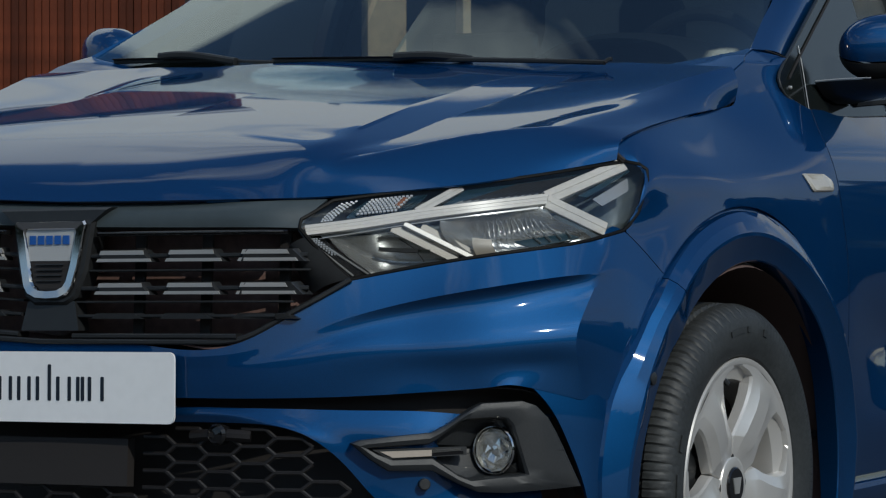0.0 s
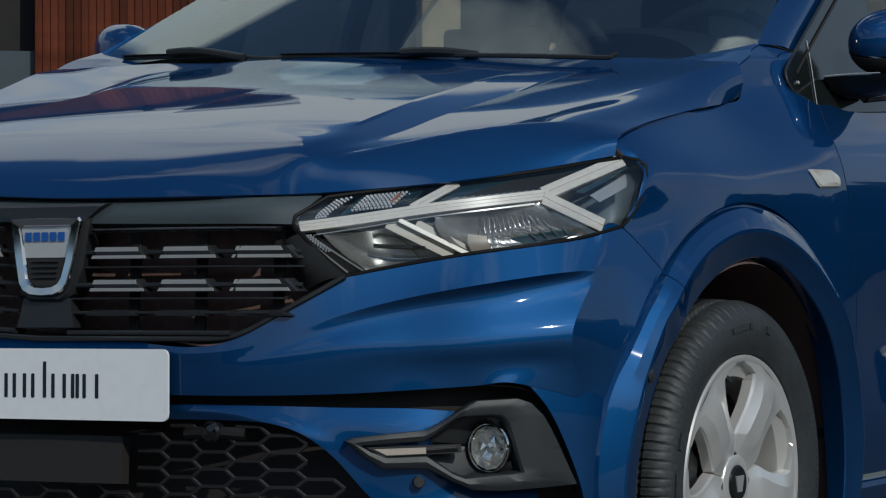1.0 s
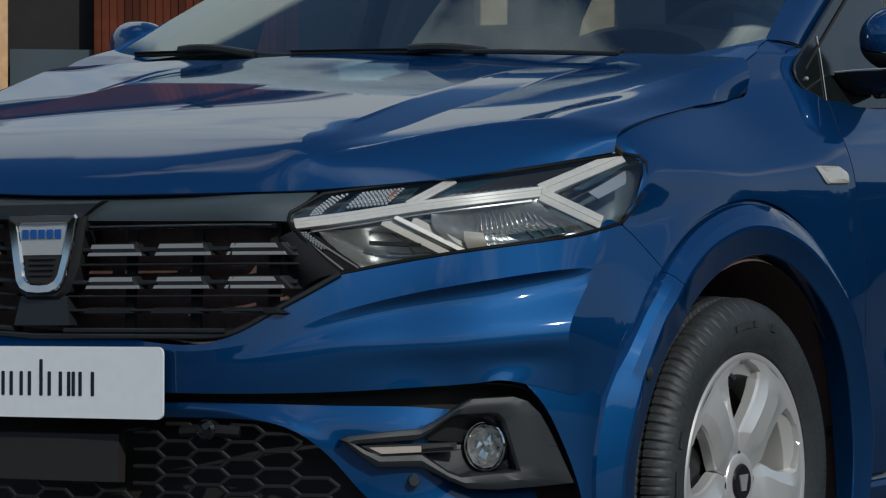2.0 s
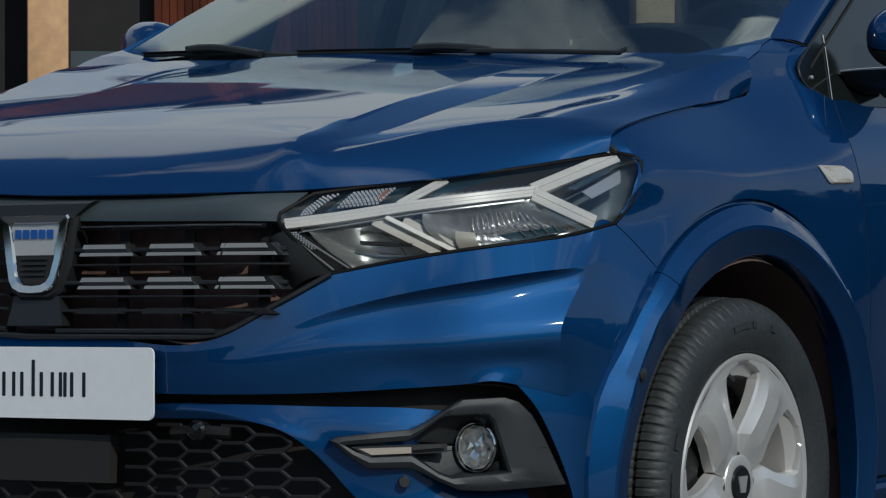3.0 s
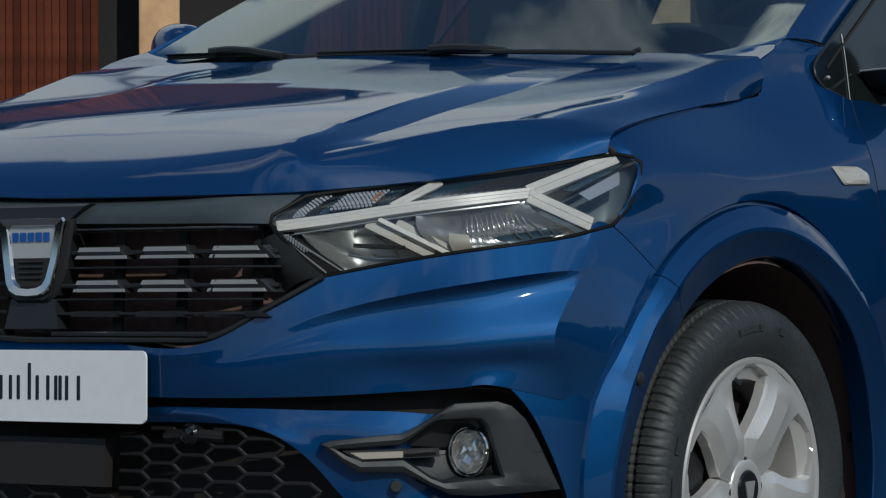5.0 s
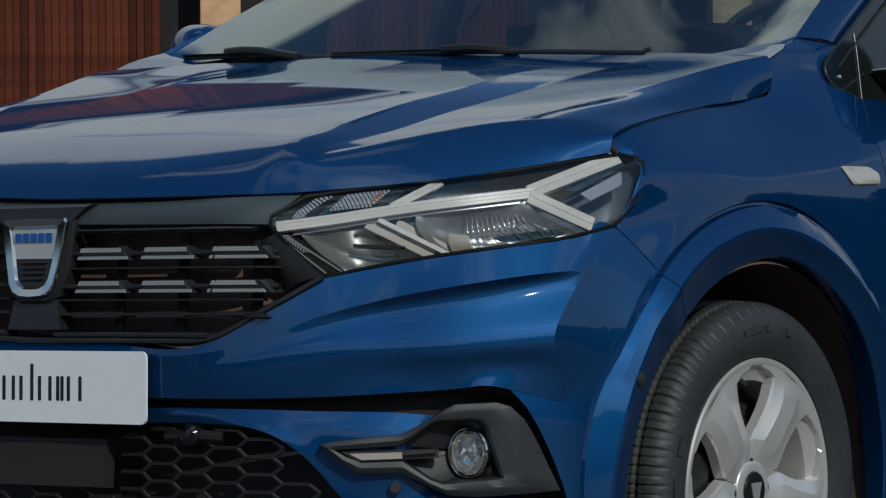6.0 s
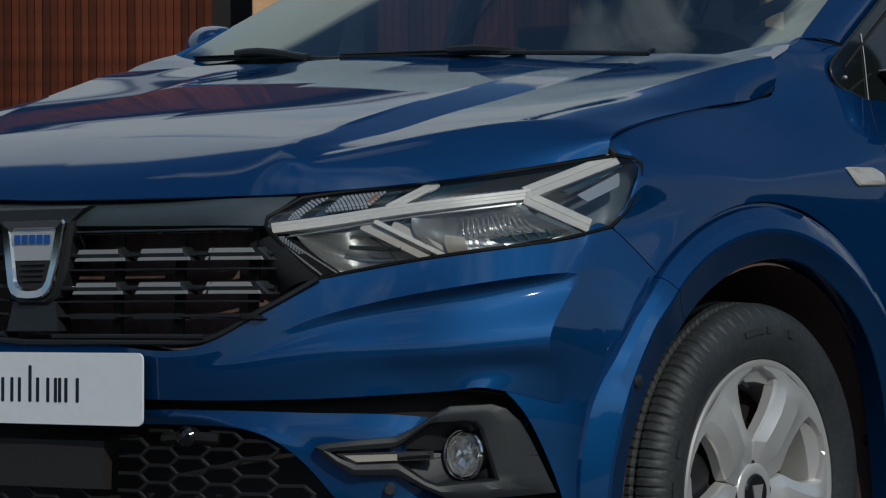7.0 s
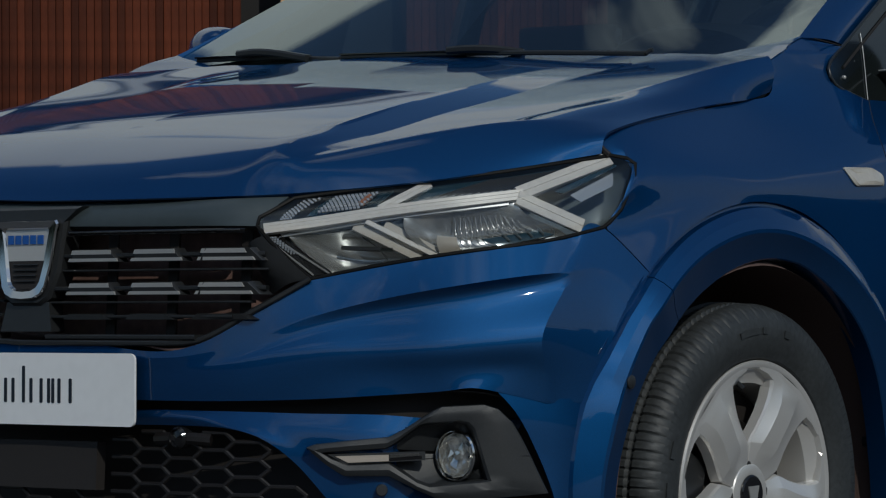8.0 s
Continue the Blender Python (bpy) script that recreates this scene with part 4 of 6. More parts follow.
front_wheel = wheel_parts()
front_wheel.parent = car
front_wheel.matrix_basis = pose(0.770, 0, 0.306, 0, 0, -2.2)
for x, y, turn in ((2 * CX - 0.765, 0, 177.8), (0.765, 2.604, 0), (2 * CX - 0.765, 2.604, 180)):
    other = copy_thing(front_wheel, pose(x, y, 0.306, 0, 0, turn))
    other.parent = car

# wheel wells
def well():
    bm = bmesh.new()
    a = np.linspace(-18, 205, 40)
    loops = [[(x + float(np.interp(k, (-20, 20, 60, 90, 205), (0.838, 0.846, 0.860, 0.868, 0.872))), -(0.375 + dr) * math.cos(radians(k)), 0.298 + (0.37 + dr) * math.sin(radians(k))) for k in a] for x, dr in ((0.0, 0.004), (-0.02, 0.012), (-0.07, 0.016), (-0.32, 0.016))]
    vs = [[bm.verts.new(p) for p in row] for row in loops]
    for r0, r1 in zip(vs, vs[1:]):
        for k in range(len(r0) - 1):
            bm.faces.new((r0[k], r1[k], r1[k + 1], r0[k + 1]))
    bm.faces.new(vs[-1])
    return bm


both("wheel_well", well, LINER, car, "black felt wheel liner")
both("liner_screw", lambda: lathe([(0.011, 0.838), (0.011, 0.848), (0.006, 0.852), (0.0, 0.852)], 16, center=(0, 0.386, 0.3674)), PLASTIC, car)
both("arch_plug", lambda: lathe([(0.0105, 0.856), (0.0105, 0.8725), (0.008, 0.8740), (0.0, 0.8740)], 20, center=(0, -0.3795, 0.5023)), PLASTIC, car, "grey plastic plug in the arch lip")
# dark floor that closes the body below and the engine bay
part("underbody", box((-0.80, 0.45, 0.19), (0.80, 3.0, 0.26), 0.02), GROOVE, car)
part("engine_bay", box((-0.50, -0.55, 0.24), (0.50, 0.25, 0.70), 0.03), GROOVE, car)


AXES["lean"] = True
# ---- grille ----
def front_y(x, z):
    """Where the car's nose lies at a half width x and a height z."""
    x = abs(x)
    return float(np.interp(x, (0, 0.07, 0.18, 0.31, 0.40, 0.44, 0.50), (-0.783, -0.781, -0.777, -0.769, -0.754, -0.738, -0.69))) - 0.10 * max(0.0, 0.69 - z)


grille = new("grille")
grille.parent = car
grille["label"] = "black slatted radiator grille with silver inserts"
# recess behind the slats
GR_A = [(0, -0.770, 0.728), (0.25, -0.755, 0.726), (0.40, -0.735, 0.724), (0.452, -0.700, 0.722)]
GR_B = [(0, -0.715, 0.725), (0.25, -0.700, 0.722), (0.39, -0.68, 0.72), (0.47, -0.66, 0.71)]
GR_C = [(0, -0.715, 0.555), (0.25, -0.705, 0.555), (0.37, -0.70, 0.56), (0.49, -0.66, 0.62)]
GR_D = [(0, -0.797, 0.548), (0.25, -0.785, 0.548), (0.355, -0.766, 0.55), (0.50, -0.684, 0.641)]
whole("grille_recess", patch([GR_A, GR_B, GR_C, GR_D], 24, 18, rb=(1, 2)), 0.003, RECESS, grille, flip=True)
# satin panel above the slats
ST_A = [(0.0, -0.760, 0.767), (0.15, -0.752, 0.766), (0.30, -0.742, 0.765), (0.40, -0.728, 0.767), (0.462, -0.690, 0.769)]
ST_B = [(0.0, -0.781, 0.752), (0.15, -0.772, 0.751), (0.30, -0.764, 0.750), (0.40, -0.747, 0.748), (0.452, -0.715, 0.750)]
ST_C = [(0.0, -0.783, 0.731), (0.15, -0.776, 0.728), (0.30, -0.767, 0.726), (0.395, -0.755, 0.725), (0.440, -0.738, 0.724)]
ST_D = [(0.0, -0.765, 0.726), (0.15, -0.758, 0.724), (0.30, -0.75, 0.722), (0.39, -0.738, 0.721), (0.432, -0.724, 0.720)]
whole("grille_panel", patch([ST_A, ST_B, ST_C, ST_D], 40, 14, rb=(2,)), 0.004, PANEL, grille, "satin black strip above the grille slats", flip=True)


def bar_line(z, x0, x1, back=0.0, n=14):
    return [(x, front_y(x, z) + back, z) for x in np.linspace(x0, x1, n)]


def edge_x(z):
    """How far the grille opening reaches outward at a height."""
    return float(np.interp(z, (0.55, 0.565, 0.60, 0.635, 0.70, 0.73), (0.345, 0.378, 0.415, 0.448, 0.440, 0.430)))


for side in (1, -1):
    def put(name, bm, mat, label=""):
        return part(name, bm, mat, grille, label, other=side < 0)

    put("grille_bar", tube(bar_line(0.7175, 0.10, 0.425, -0.002), 0.016, 0.007), GLOSS, "gloss black trim bar")
    put("bar_trim", tube(bar_line(0.7185, 0.105, 0.422, -0.0105), 0.004, 0.0026), STEEL, "thin silver line on the trim bar")
    for z, h, back in ((0.683, 0.007, 0.012), (0.660, 0.0035, 0.016), (0.632, 0.007, 0.012), (0.611, 0.0035, 0.016), (0.589, 0.005, 0.014), (0.5575, 0.008, 0.010)):
        put("grille_slat", tube(bar_line(z, 0.06, edge_x(z) + (0.004 if z > 0.56 else -0.012), back), 0.030, h, 20), SATIN)
    for z, lit in ((0.683, True), (0.632, True), (0.589, False)):
        for k, (x0, x1) in enumerate(((0.106, 0.198), (0.231, 0.322), (0.356, 0.450))):
            if z < 0.6:
                x0, x1 = x0 - 0.012, x1 - 0.012
            bm = bmesh.new()
            loops = []
            for dy, g in ((0.014, 0.0), (-0.004, -0.001), (-0.008, -0.004)):
                pts = [(x0 - 0.006 - g, -0.010), (x1 + 0.004 + g, -0.010), (x1 - 0.012 + g, 0.010 + g * 0.5), (x0 + 0.004 - g, 0.010 + g * 0.5)]
                loops.append([(x, front_y(x, z) + dy, z + h) for x, h in pts])
            if not lit:
                loops = [[(x, y + 0.006, z + (h - z) * 0.45) for x, y, h in loop] for loop in loops]
            put("grille_pod", rings(loops, True, bm), SATIN)
            if lit:
                for h0, h1 in ((0.0015, 0.0082), (-0.0095, -0.0045)):
                    a, b = (x0 + 0.002, x1 - 0.014) if h0 > 0 else (x0 - 0.004, x1 - 0.002)
                    if k == 2:
                        b = b - 0.010
                    quad = [(x, front_y(x, z) - 0.0085, z + h) for x, h in ((a - 0.003, h0), (b + 0.003, h0), (b, h1), (a, h1))]
                    put("silver_insert", slab(quad, 0.004), SILVER, "pale silver insert strip")
    for x in (0.155, 0.275, 0.405):
        put("grille_rib", tube([(x, front_y(x, 0.70) + 0.035, 0.722), (x, front_y(x, 0.6) + 0.035, 0.56)], 0.006, 0.02, up=(1, 0, 0), smooth=False), GROOVE)
    put("grille_frame", tube([(0.0, -0.800, 0.5490), (0.18, -0.794, 0.5485), (0.30, -0.780, 0.5485), (0.350, -0.767, 0.5530), (0.395, -0.750, 0.5750), (0.43, -0.736, 0.5965), (0.47, -0.711, 0.6225), (0.503, -0.690, 0.6450)], 0.018, 0.008, 60), SATIN, "black frame along the grille edge")
    # outer cheek between slats and headlamp
    CH_A = [(0.452, -0.728, 0.712), (0.480, -0.709, 0.672), (0.503, -0.690, 0.645)]
    CH_B = [(0.425, -0.735, 0.700), (0.445, -0.722, 0.660), (0.470, -0.705, 0.637)]
    CH_C = [(0.415, -0.720, 0.690), (0.425, -0.705, 0.65), (0.44, -0.70, 0.622)]
    put("grille_cheek", sheet(patch([CH_A, CH_B, CH_C], 10, 8), 0.003), SATIN)

# badge: holder, chrome shield, and small blue bars
BX = 0.016
badge = new("badge")
badge.parent = car
badge["label"] = "chrome shield badge on a black holder"


def shield(scale_x, scale_z, dz=0.0, top=0.0):
    half = [(0.0, 0.0575 + top), (0.056, 0.0575 + top), (0.059, 0.052), (0.0555, 0.036), (0.0475, -0.010), (0.040, -0.042), (0.033, -0.053), (0.020, -0.0595), (0.0, -0.061)]
    pts = half + [(-x, z) for x, z in half[-2:0:-1]]
    return [(BX + x * scale_x * 1.17, 0.679 + dz + z * scale_z * 1.05) for x, z in pts]


def shield_loop(sx, sz, dy, dz=0.0):
    return [(x, front_y(x - BX, z) + dy, z) for x, z in shield(sx, sz, dz)]


hold = [(BX + x, z) for x, z in ((-0.105, 0.760), (0.108, 0.760), (0.078, 0.738), (0.066, 0.660), (0.050, 0.618), (0.03, 0.606), (-0.03, 0.606), (-0.050, 0.618), (-0.066, 0.660), (-0.078, 0.738))]
loops = [[(BX + (x - BX) * f, front_y(x - BX, z) + dy, 0.69 + (z - 0.69) * f) for x, z in hold] for f, dy in ((1.0, 0.03), (1.0, -0.002), (0.94, -0.008))]
part("badge_holder", rings(loops), SATIN, badge, "satin black badge holder")
part("holder_post", slab([(BX + x, front_y(0, z) - 0.001, z) for x, z in ((-0.045, 0.612), (0.045, 0.612), (0.055, 0.566), (-0.055, 0.566))], 0.03), SATIN, badge)
part("shield_rim", rings([shield_loop(1.0, 1.0, -0.006), shield_loop(1.0, 1.0, -0.014), shield_loop(0.965, 0.97, -0.0172), shield_loop(0.74, 0.80, -0.0160), shield_loop(0.69, 0.75, -0.011)], False), CHROME, badge, "polished chrome shield rim")
face = [(x, front_y(x - BX, z) - 0.0115, z) for x, z in ((BX - 0.051, 0.729), (BX + 0.051, 0.729), (BX + 0.041, 0.676), (BX - 0.041, 0.676))]
part("shield_face", slab(face, 0.003), ALLOY, badge, "silver shield face")
part("shield_slot", slab([(x, front_y(x - BX, z) - 0.0105, z) for x, z in ((BX - 0.038, 0.676), (BX + 0.038, 0.676), (BX + 0.030, 0.640), (BX + 0.018, 0.632), (BX - 0.018, 0.632), (BX - 0.030, 0.640))], 0.003), GROOVE, badge)
for k in range(4):
    z = 0.670 - 0.0085 * k
    part("shield_line", tube([(BX - 0.026 + 0.001 * k, front_y(0, z) - 0.012, z), (BX + 0.026 - 0.001 * k, front_y(0, z) - 0.012, z)], 0.003, 0.0022, smooth=False), PLASTIC, badge)
for k in range(5):
    xa = BX - 0.0390 + 0.0160 * k
    part("blue_bar", slab([(x, front_y(0, z) - 0.0135, z) for x, z in ((xa, 0.702), (xa + 0.0115, 0.702), (xa + 0.0115, 0.716), (xa, 0.716))], 0.002), BLUE_INK, badge, "small blue enamel bar")

# plate with plain upright strokes for the print
plate = part("front_plate", slab([(x, -0.8115, z) for x, z in round_poly([(-0.26, 0.422), (0.26, 0.422), (0.26, 0.533), (-0.26, 0.533)], 0.012, 5)], 0.004), PLATE, car, "white plate with dark print")
part("plate_holder", slab([(x, -0.8070, z) for x, z in round_poly([(-0.250, 0.430), (0.250, 0.430), (0.250, 0.526), (-0.250, 0.526)], 0.012, 5)], 0.012), SATIN, car)
for x0, x1, tall in ((-0.112, -0.083, 0), (-0.072, -0.045, 0), (-0.035, -0.009, 0), (0.001, 0.030, 1), (0.040, 0.068, 0), (0.078, 0.093, 0), (0.100, 0.130, 0)):
    for xa, z1 in ((x0, 0.494), (x1 - 0.0062, 0.513 if tall else 0.494)):
        part("print_bar", slab([(x, -0.8123, z) for x, z in round_poly([(xa, 0.456), (xa + 0.0062, 0.456), (xa + 0.0062, z1), (xa, z1)], 0.002, 3)], 0.0015), INK, plate)

# ---- lower intake with its honeycomb ----
intake = new("lower_intake")
intake.parent = car
intake["label"] = "black honeycomb lower air intake"


def low_y(x, z):
    return float(np.interp(abs(x), (0, 0.2, 0.31, 0.41, 0.50, 0.56, 0.64), (-0.772, -0.768, -0.760, -0.745, -0.715, -0.690, -0.64))) + 0.05 * (z - 0.40)


def intake_edge(z):
    return float(np.interp(z, (0.22, 0.29, 0.355, 0.396, 0.412, 0.424), (0.60, 0.565, 0.508, 0.458, 0.435, 0.40)))


net = [[(x, low_y(x, z) + 0.10, z) for x in np.linspace(-0.62, 0.62, 12)] for z in (0.43, 0.33, 0.20)]
part("intake_back", sheet(patch(net, 24, 6), 0.003, flip=True), GROOVE, intake)
# one bar a cell: the flat above it and the two slants beside it
CW, CH = 0.0565, 0.0265
for c in range(-17, 5):
    for r in range(-1, 8):
        x, z = 0.3668 + CW * c, 0.3745 - CH * (r - 0.5 * (c % 2))
        bar = [(x - 0.020, z + CH / 2), (x + 0.020, z + CH / 2), (x + 0.0365, z), (x + 0.020, z - CH / 2)]
        inside = [p for p in bar if abs(p[0]) < intake_edge(p[1]) - 0.004 and p[1] < 0.424]
        if len(inside) > 1 and inside == bar[:len(inside)] and not (-0.105 < x < 0.16 and 0.318 < z < 0.402):
            bm = bmesh.new()
            for (a, b), (a1, b1) in zip(inside, inside[1:]):
                tube([(a, low_y(a, b), b), (a1, low_y(a1, b1), b1)], 0.006, 0.0068, smooth=False, bm=bm, bevel=0.3)
            part("intake_bar", bm, MESH, intake)
part("radar_cover", sheet(patch([[(x, low_y(x, z) - 0.012, z) for x in (-0.10, 0.03, 0.155)] for z in (0.397, 0.36, 0.323)], 8, 6), 0.02, flip=True), GROOVE, intake, "plain dark radar cover")
part("front_camera", lathe([(0.017, -0.755), (0.017, -0.772), (0.013, -0.777), (0.012, -0.773), (0.0, -0.775)], 28, "y", center=(0.312, 0, 0.406)), GLOSS, intake, "round black camera eye")
part("camera_pod", tube([(0.262, low_y(0.262, 0.4), 0.403), (0.29, low_y(0.29, 0.4) - 0.006, 0.405), (0.335, low_y(0.335, 0.4) - 0.006, 0.405), (0.362, low_y(0.362, 0.4), 0.403)], 0.014, 0.018, 12, bevel=0.4), MESH, intake)


def turned(bm, m):
    bmesh.ops.transform(bm, matrix=m, verts=bm.verts)
    return bm


both("parking_sensor", lambda: turned(lathe([(0.0088, 0.01), (0.0088, -0.003), (0.0075, -0.004), (0.0, -0.004)], 24, "y"), pose(0.618, -0.663, 0.332, 0, 0, 38)), PLASTIC, bumper)


# ---- fog lamp housing ----
def skin_y(x):
    return float(np.interp(x, (0.50, 0.526, 0.574, 0.621, 0.66, 0.70, 0.74, 0.762, 0.776, 0.796, 0.82), (-0.733, -0.722, -0.692, -0.657, -0.629, -0.597, -0.566, -0.541, -0.520, -0.497, -0.465)))


def on_skin(points, lift=0.0):
    """Places on the bumper's cheek, raised by lift along its normal (0.62, -0.78)."""
    return [(x + 0.62 * lift, skin_y(x) - 0.78 * lift, z) for x, z in points]


FOG_OUT = [(0.5235, 0.3945), (0.5337, 0.3991), (0.5763, 0.405), (0.6247, 0.4108), (0.6438, 0.4226), (0.6785, 0.4502), (0.6871, 0.4552), (0.7370, 0.4585), (0.7516, 0.4517), (0.7646, 0.433), (0.773, 0.4093), (0.7992, 0.3263), (0.7656, 0.3221), (0.7169, 0.3177), (0.6819, 0.3195), (0.659, 0.3321), (0.6247, 0.353), (0.5708, 0.3531), (0.5480, 0.3700)]
FOG_HEX = [(0.5430, 0.3870), (0.5520, 0.3880), (0.5764, 0.3900), (0.6201, 0.3933), (0.6304, 0.4000), (0.6600, 0.4270), (0.6670, 0.4300), (0.7060, 0.4335), (0.7160, 0.4310), (0.7224, 0.4224), (0.7290, 0.3960), (0.7403, 0.3469), (0.7300, 0.3448), (0.7100, 0.3430), (0.6722, 0.3379), (0.6576, 0.3447), (0.6248, 0.3723), (0.5763, 0.3699), (0.5565, 0.3782)]
FOG_RIM = [(0.5 * p[0] + 0.5 * q[0], 0.5 * p[1] + 0.5 * q[1]) for p, q in zip(FOG_OUT, FOG_HEX)]
FOG_RIM[8:12] = [(0.7330, 0.4440), (0.7430, 0.4300), (0.7490, 0.4030), (0.7660, 0.3370)]


C0 = Vector((0.698, skin_y(0.698) + 0.006, 0.383))
FOG_TURN = pose(C0.x, C0.y, C0.z, 0, 0, 5) @ Matrix.Diagonal((0.90, 1, 1, 1))


def fog_housing():
    # matching corners stay together from ring to ring
    n = len(FOG_OUT)
    a, b, c = (np.concatenate([np.linspace(p[i], p[(i + 1) % n], 4, endpoint=False) for i in range(n)]) for p in (np.array(FOG_OUT), np.array(FOG_RIM), np.array(FOG_HEX)))
    d = c * 0.94 + np.array([0.675, 0.385]) * 0.06
    seat = []
    for x, z in d:
        t = math.atan2(z - C0.z, x - C0.x)
        p = FOG_TURN @ Vector((0.037 * math.cos(t), 0.016, 0.037 * math.sin(t)))
        seat.append(tuple(p))
    return rings([on_skin(a, -0.022), on_skin(a, 0.006), on_skin(a * 0.96 + b * 0.04, 0.0085), on_skin(a * 0.5 + b * 0.5, 0.0105), on_skin(b, 0.0115), on_skin(c * 0.85 + b * 0.15, 0.0095), on_skin(c, 0.0065), on_skin(d, -0.014), seat])


fogs = []
for s in (1, -1):
    f = new("fog_lamp_unit")
    f.parent = car
    f["label"] = "dark plastic fog lamp surround with round clear lamp"
    fogs.append(f)
both("fog_surround", fog_housing, PLASTIC, fogs, "grained dark plastic surround", 22)


def fog_round(profile, n=40):
    bm = lathe(profile, n, "y", cap=False)
    bmesh.ops.transform(bm, matrix=FOG_TURN, verts=bm.verts)
    return bm


both("fog_bezel", lambda: fog_round([(0.037, 0.040), (0.0385, 0.004), (0.0365, 0.001), (0.0345, 0.006), (0.034, 0.040)]), CHROME, fogs, "thin chrome lamp ring")


def fog_mirror():
    """A reflector of flat facets set at uneven angles."""
    pick = random.Random(3)
    bm = lathe([(0.034, 0.006), (0.0325, 0.008), (0.026, 0.010), (0.018, 0.013), (0.009, 0.014), (0.007, 0.009), (0.0, 0.008)], 11, "y", cap=False)
    for v in bm.verts:
        if 0.01 < math.hypot(v.co.x, v.co.z) < 0.033:
            v.co += Vector((pick.uniform(-1, 1) * 0.003, pick.uniform(-1, 1) * 0.004, pick.uniform(-1, 1) * 0.003))
    bmesh.ops.triangulate(bm, faces=bm.faces)
    bmesh.ops.transform(bm, matrix=FOG_TURN, verts=bm.verts)
    return bm


both("fog_reflector", fog_mirror, FACET, fogs, "faceted bright reflector", 1)


def fog_cover():
    bm = fog_round([(0.0345, 0.006), (0.030, 0.001), (0.018, -0.0025), (0.0, -0.004)])
    bm.normal_update()
    if sum(f.normal.y for f in bm.faces) > 0:
        bmesh.ops.reverse_faces(bm, faces=bm.faces)
    return bm


fog_glass = both("fog_glass", fog_cover, LENS, fogs, "clear fog lamp glass")

both("silver_blade", lambda: slab(on_skin([(0.5600, 0.3822), (0.5763, 0.3728), (0.6245, 0.3752), (0.6245, 0.3846)], 0.0070), 0.012, (-0.62, 0.78, 0)), BLADE, fogs, "pale satin trim blade")
both("blade_tip", lambda: slab(on_skin([(0.6252, 0.3846), (0.6252, 0.3800), (0.6612, 0.3835), (0.6610, 0.3874)], 0.0068), 0.012, (-0.62, 0.78, 0)), CHROME, fogs, "bright chrome blade tip")
both("blade_tip", lambda: slab(on_skin([(0.6252, 0.3797), (0.6252, 0.3755), (0.6640, 0.3790), (0.6640, 0.3830)], 0.0060), 0.012, (-0.62, 0.78, 0)), GLOSS, fogs, "gloss black blade tip")
both("blade_surround", lambda: slab(on_skin([(0.5500, 0.3850), (0.5730, 0.3708), (0.6680, 0.3765), (0.6680, 0.3895)], 0.0052), 0.018, (-0.62, 0.78, 0)), SATIN, fogs)
both("surround_line", lambda: tube(on_skin([(0.735, 0.399), (0.755, 0.4015), (0.766, 0.4035)], 0.0075), 0.003, 0.0022), GROOVE, fogs)
both("surround_line", lambda: tube(on_skin([(0.735, 0.3795), (0.757, 0.3815), (0.780, 0.383)], 0.0078), 0.003, 0.0018), SATIN, fogs)

# ---- headlamps ----
lamps = []
for s in (1, -1):
    h = new("headlamp")
    h.parent = car
    h["label"] = "clear headlamp with white branching light guides"
    lamps.append(h)
HL_A = [(0.469, -0.686, 0.767), (0.534, -0.629, 0.779), (0.602, -0.577, 0.789), (0.698, -0.487, 0.806), (0.753, -0.409, 0.821), (0.797, -0.322, 0.836)]
HL_B = [(0.450, -0.722, 0.745), (0.525, -0.665, 0.757), (0.605, -0.607, 0.765), (0.700, -0.527, 0.777), (0.768, -0.434, 0.792), (0.821, -0.296, 0.827)]
HL_C = [(0.441, -0.738, 0.722), (0.518, -0.684, 0.722), (0.602, -0.628, 0.726), (0.695, -0.561, 0.734), (0.772, -0.464, 0.748), (0.829, -0.313, 0.792)]
HL_D = [(0.470, -0.716, 0.684), (0.543, -0.668, 0.691), (0.620, -0.621, 0.698), (0.703, -0.565, 0.706), (0.778, -0.470, 0.722), (0.828, -0.342, 0.751)]
HL_E = [(0.503, -0.688, 0.645), (0.575, -0.643, 0.662), (0.640, -0.602, 0.675), (0.712, -0.550, 0.688), (0.775, -0.474, 0.701), (0.819, -0.376, 0.724)]
lamp_net = np.array([HL_A, HL_B, HL_C, HL_D, HL_E])
lamp_grid = patch(lamp_net, 48, 26)
lens_pair = both("lamp_lens", lambda: sheet(lamp_grid, 0.0015, flip=True, pane=True), LENS, lamps, "clear polycarbonate lamp cover")
for ob in (*lens_pair, *fog_glass):
    ob.visible_shadow = False


def lamp_at(u, v, deep=0.0):
    """A place in the lamp: u along it, v across it from its upper edge, and how far behind the cover."""
    nv, nu = lamp_grid.shape[:2]
    i, j = v * (nv - 1), u * (nu - 1)
    i0, j0 = min(int(i), nv - 2), min(int(j), nu - 2)
    a, b = i - i0, j - j0
    g = lamp_grid
    p = (g[i0, j0] * (1 - a) + g[i0 + 1, j0] * a) * (1 - b) + (g[i0, j0 + 1] * (1 - a) + g[i0 + 1, j0 + 1] * a) * b
    return p + np.array([-0.52, 0.78, -0.35]) * deep


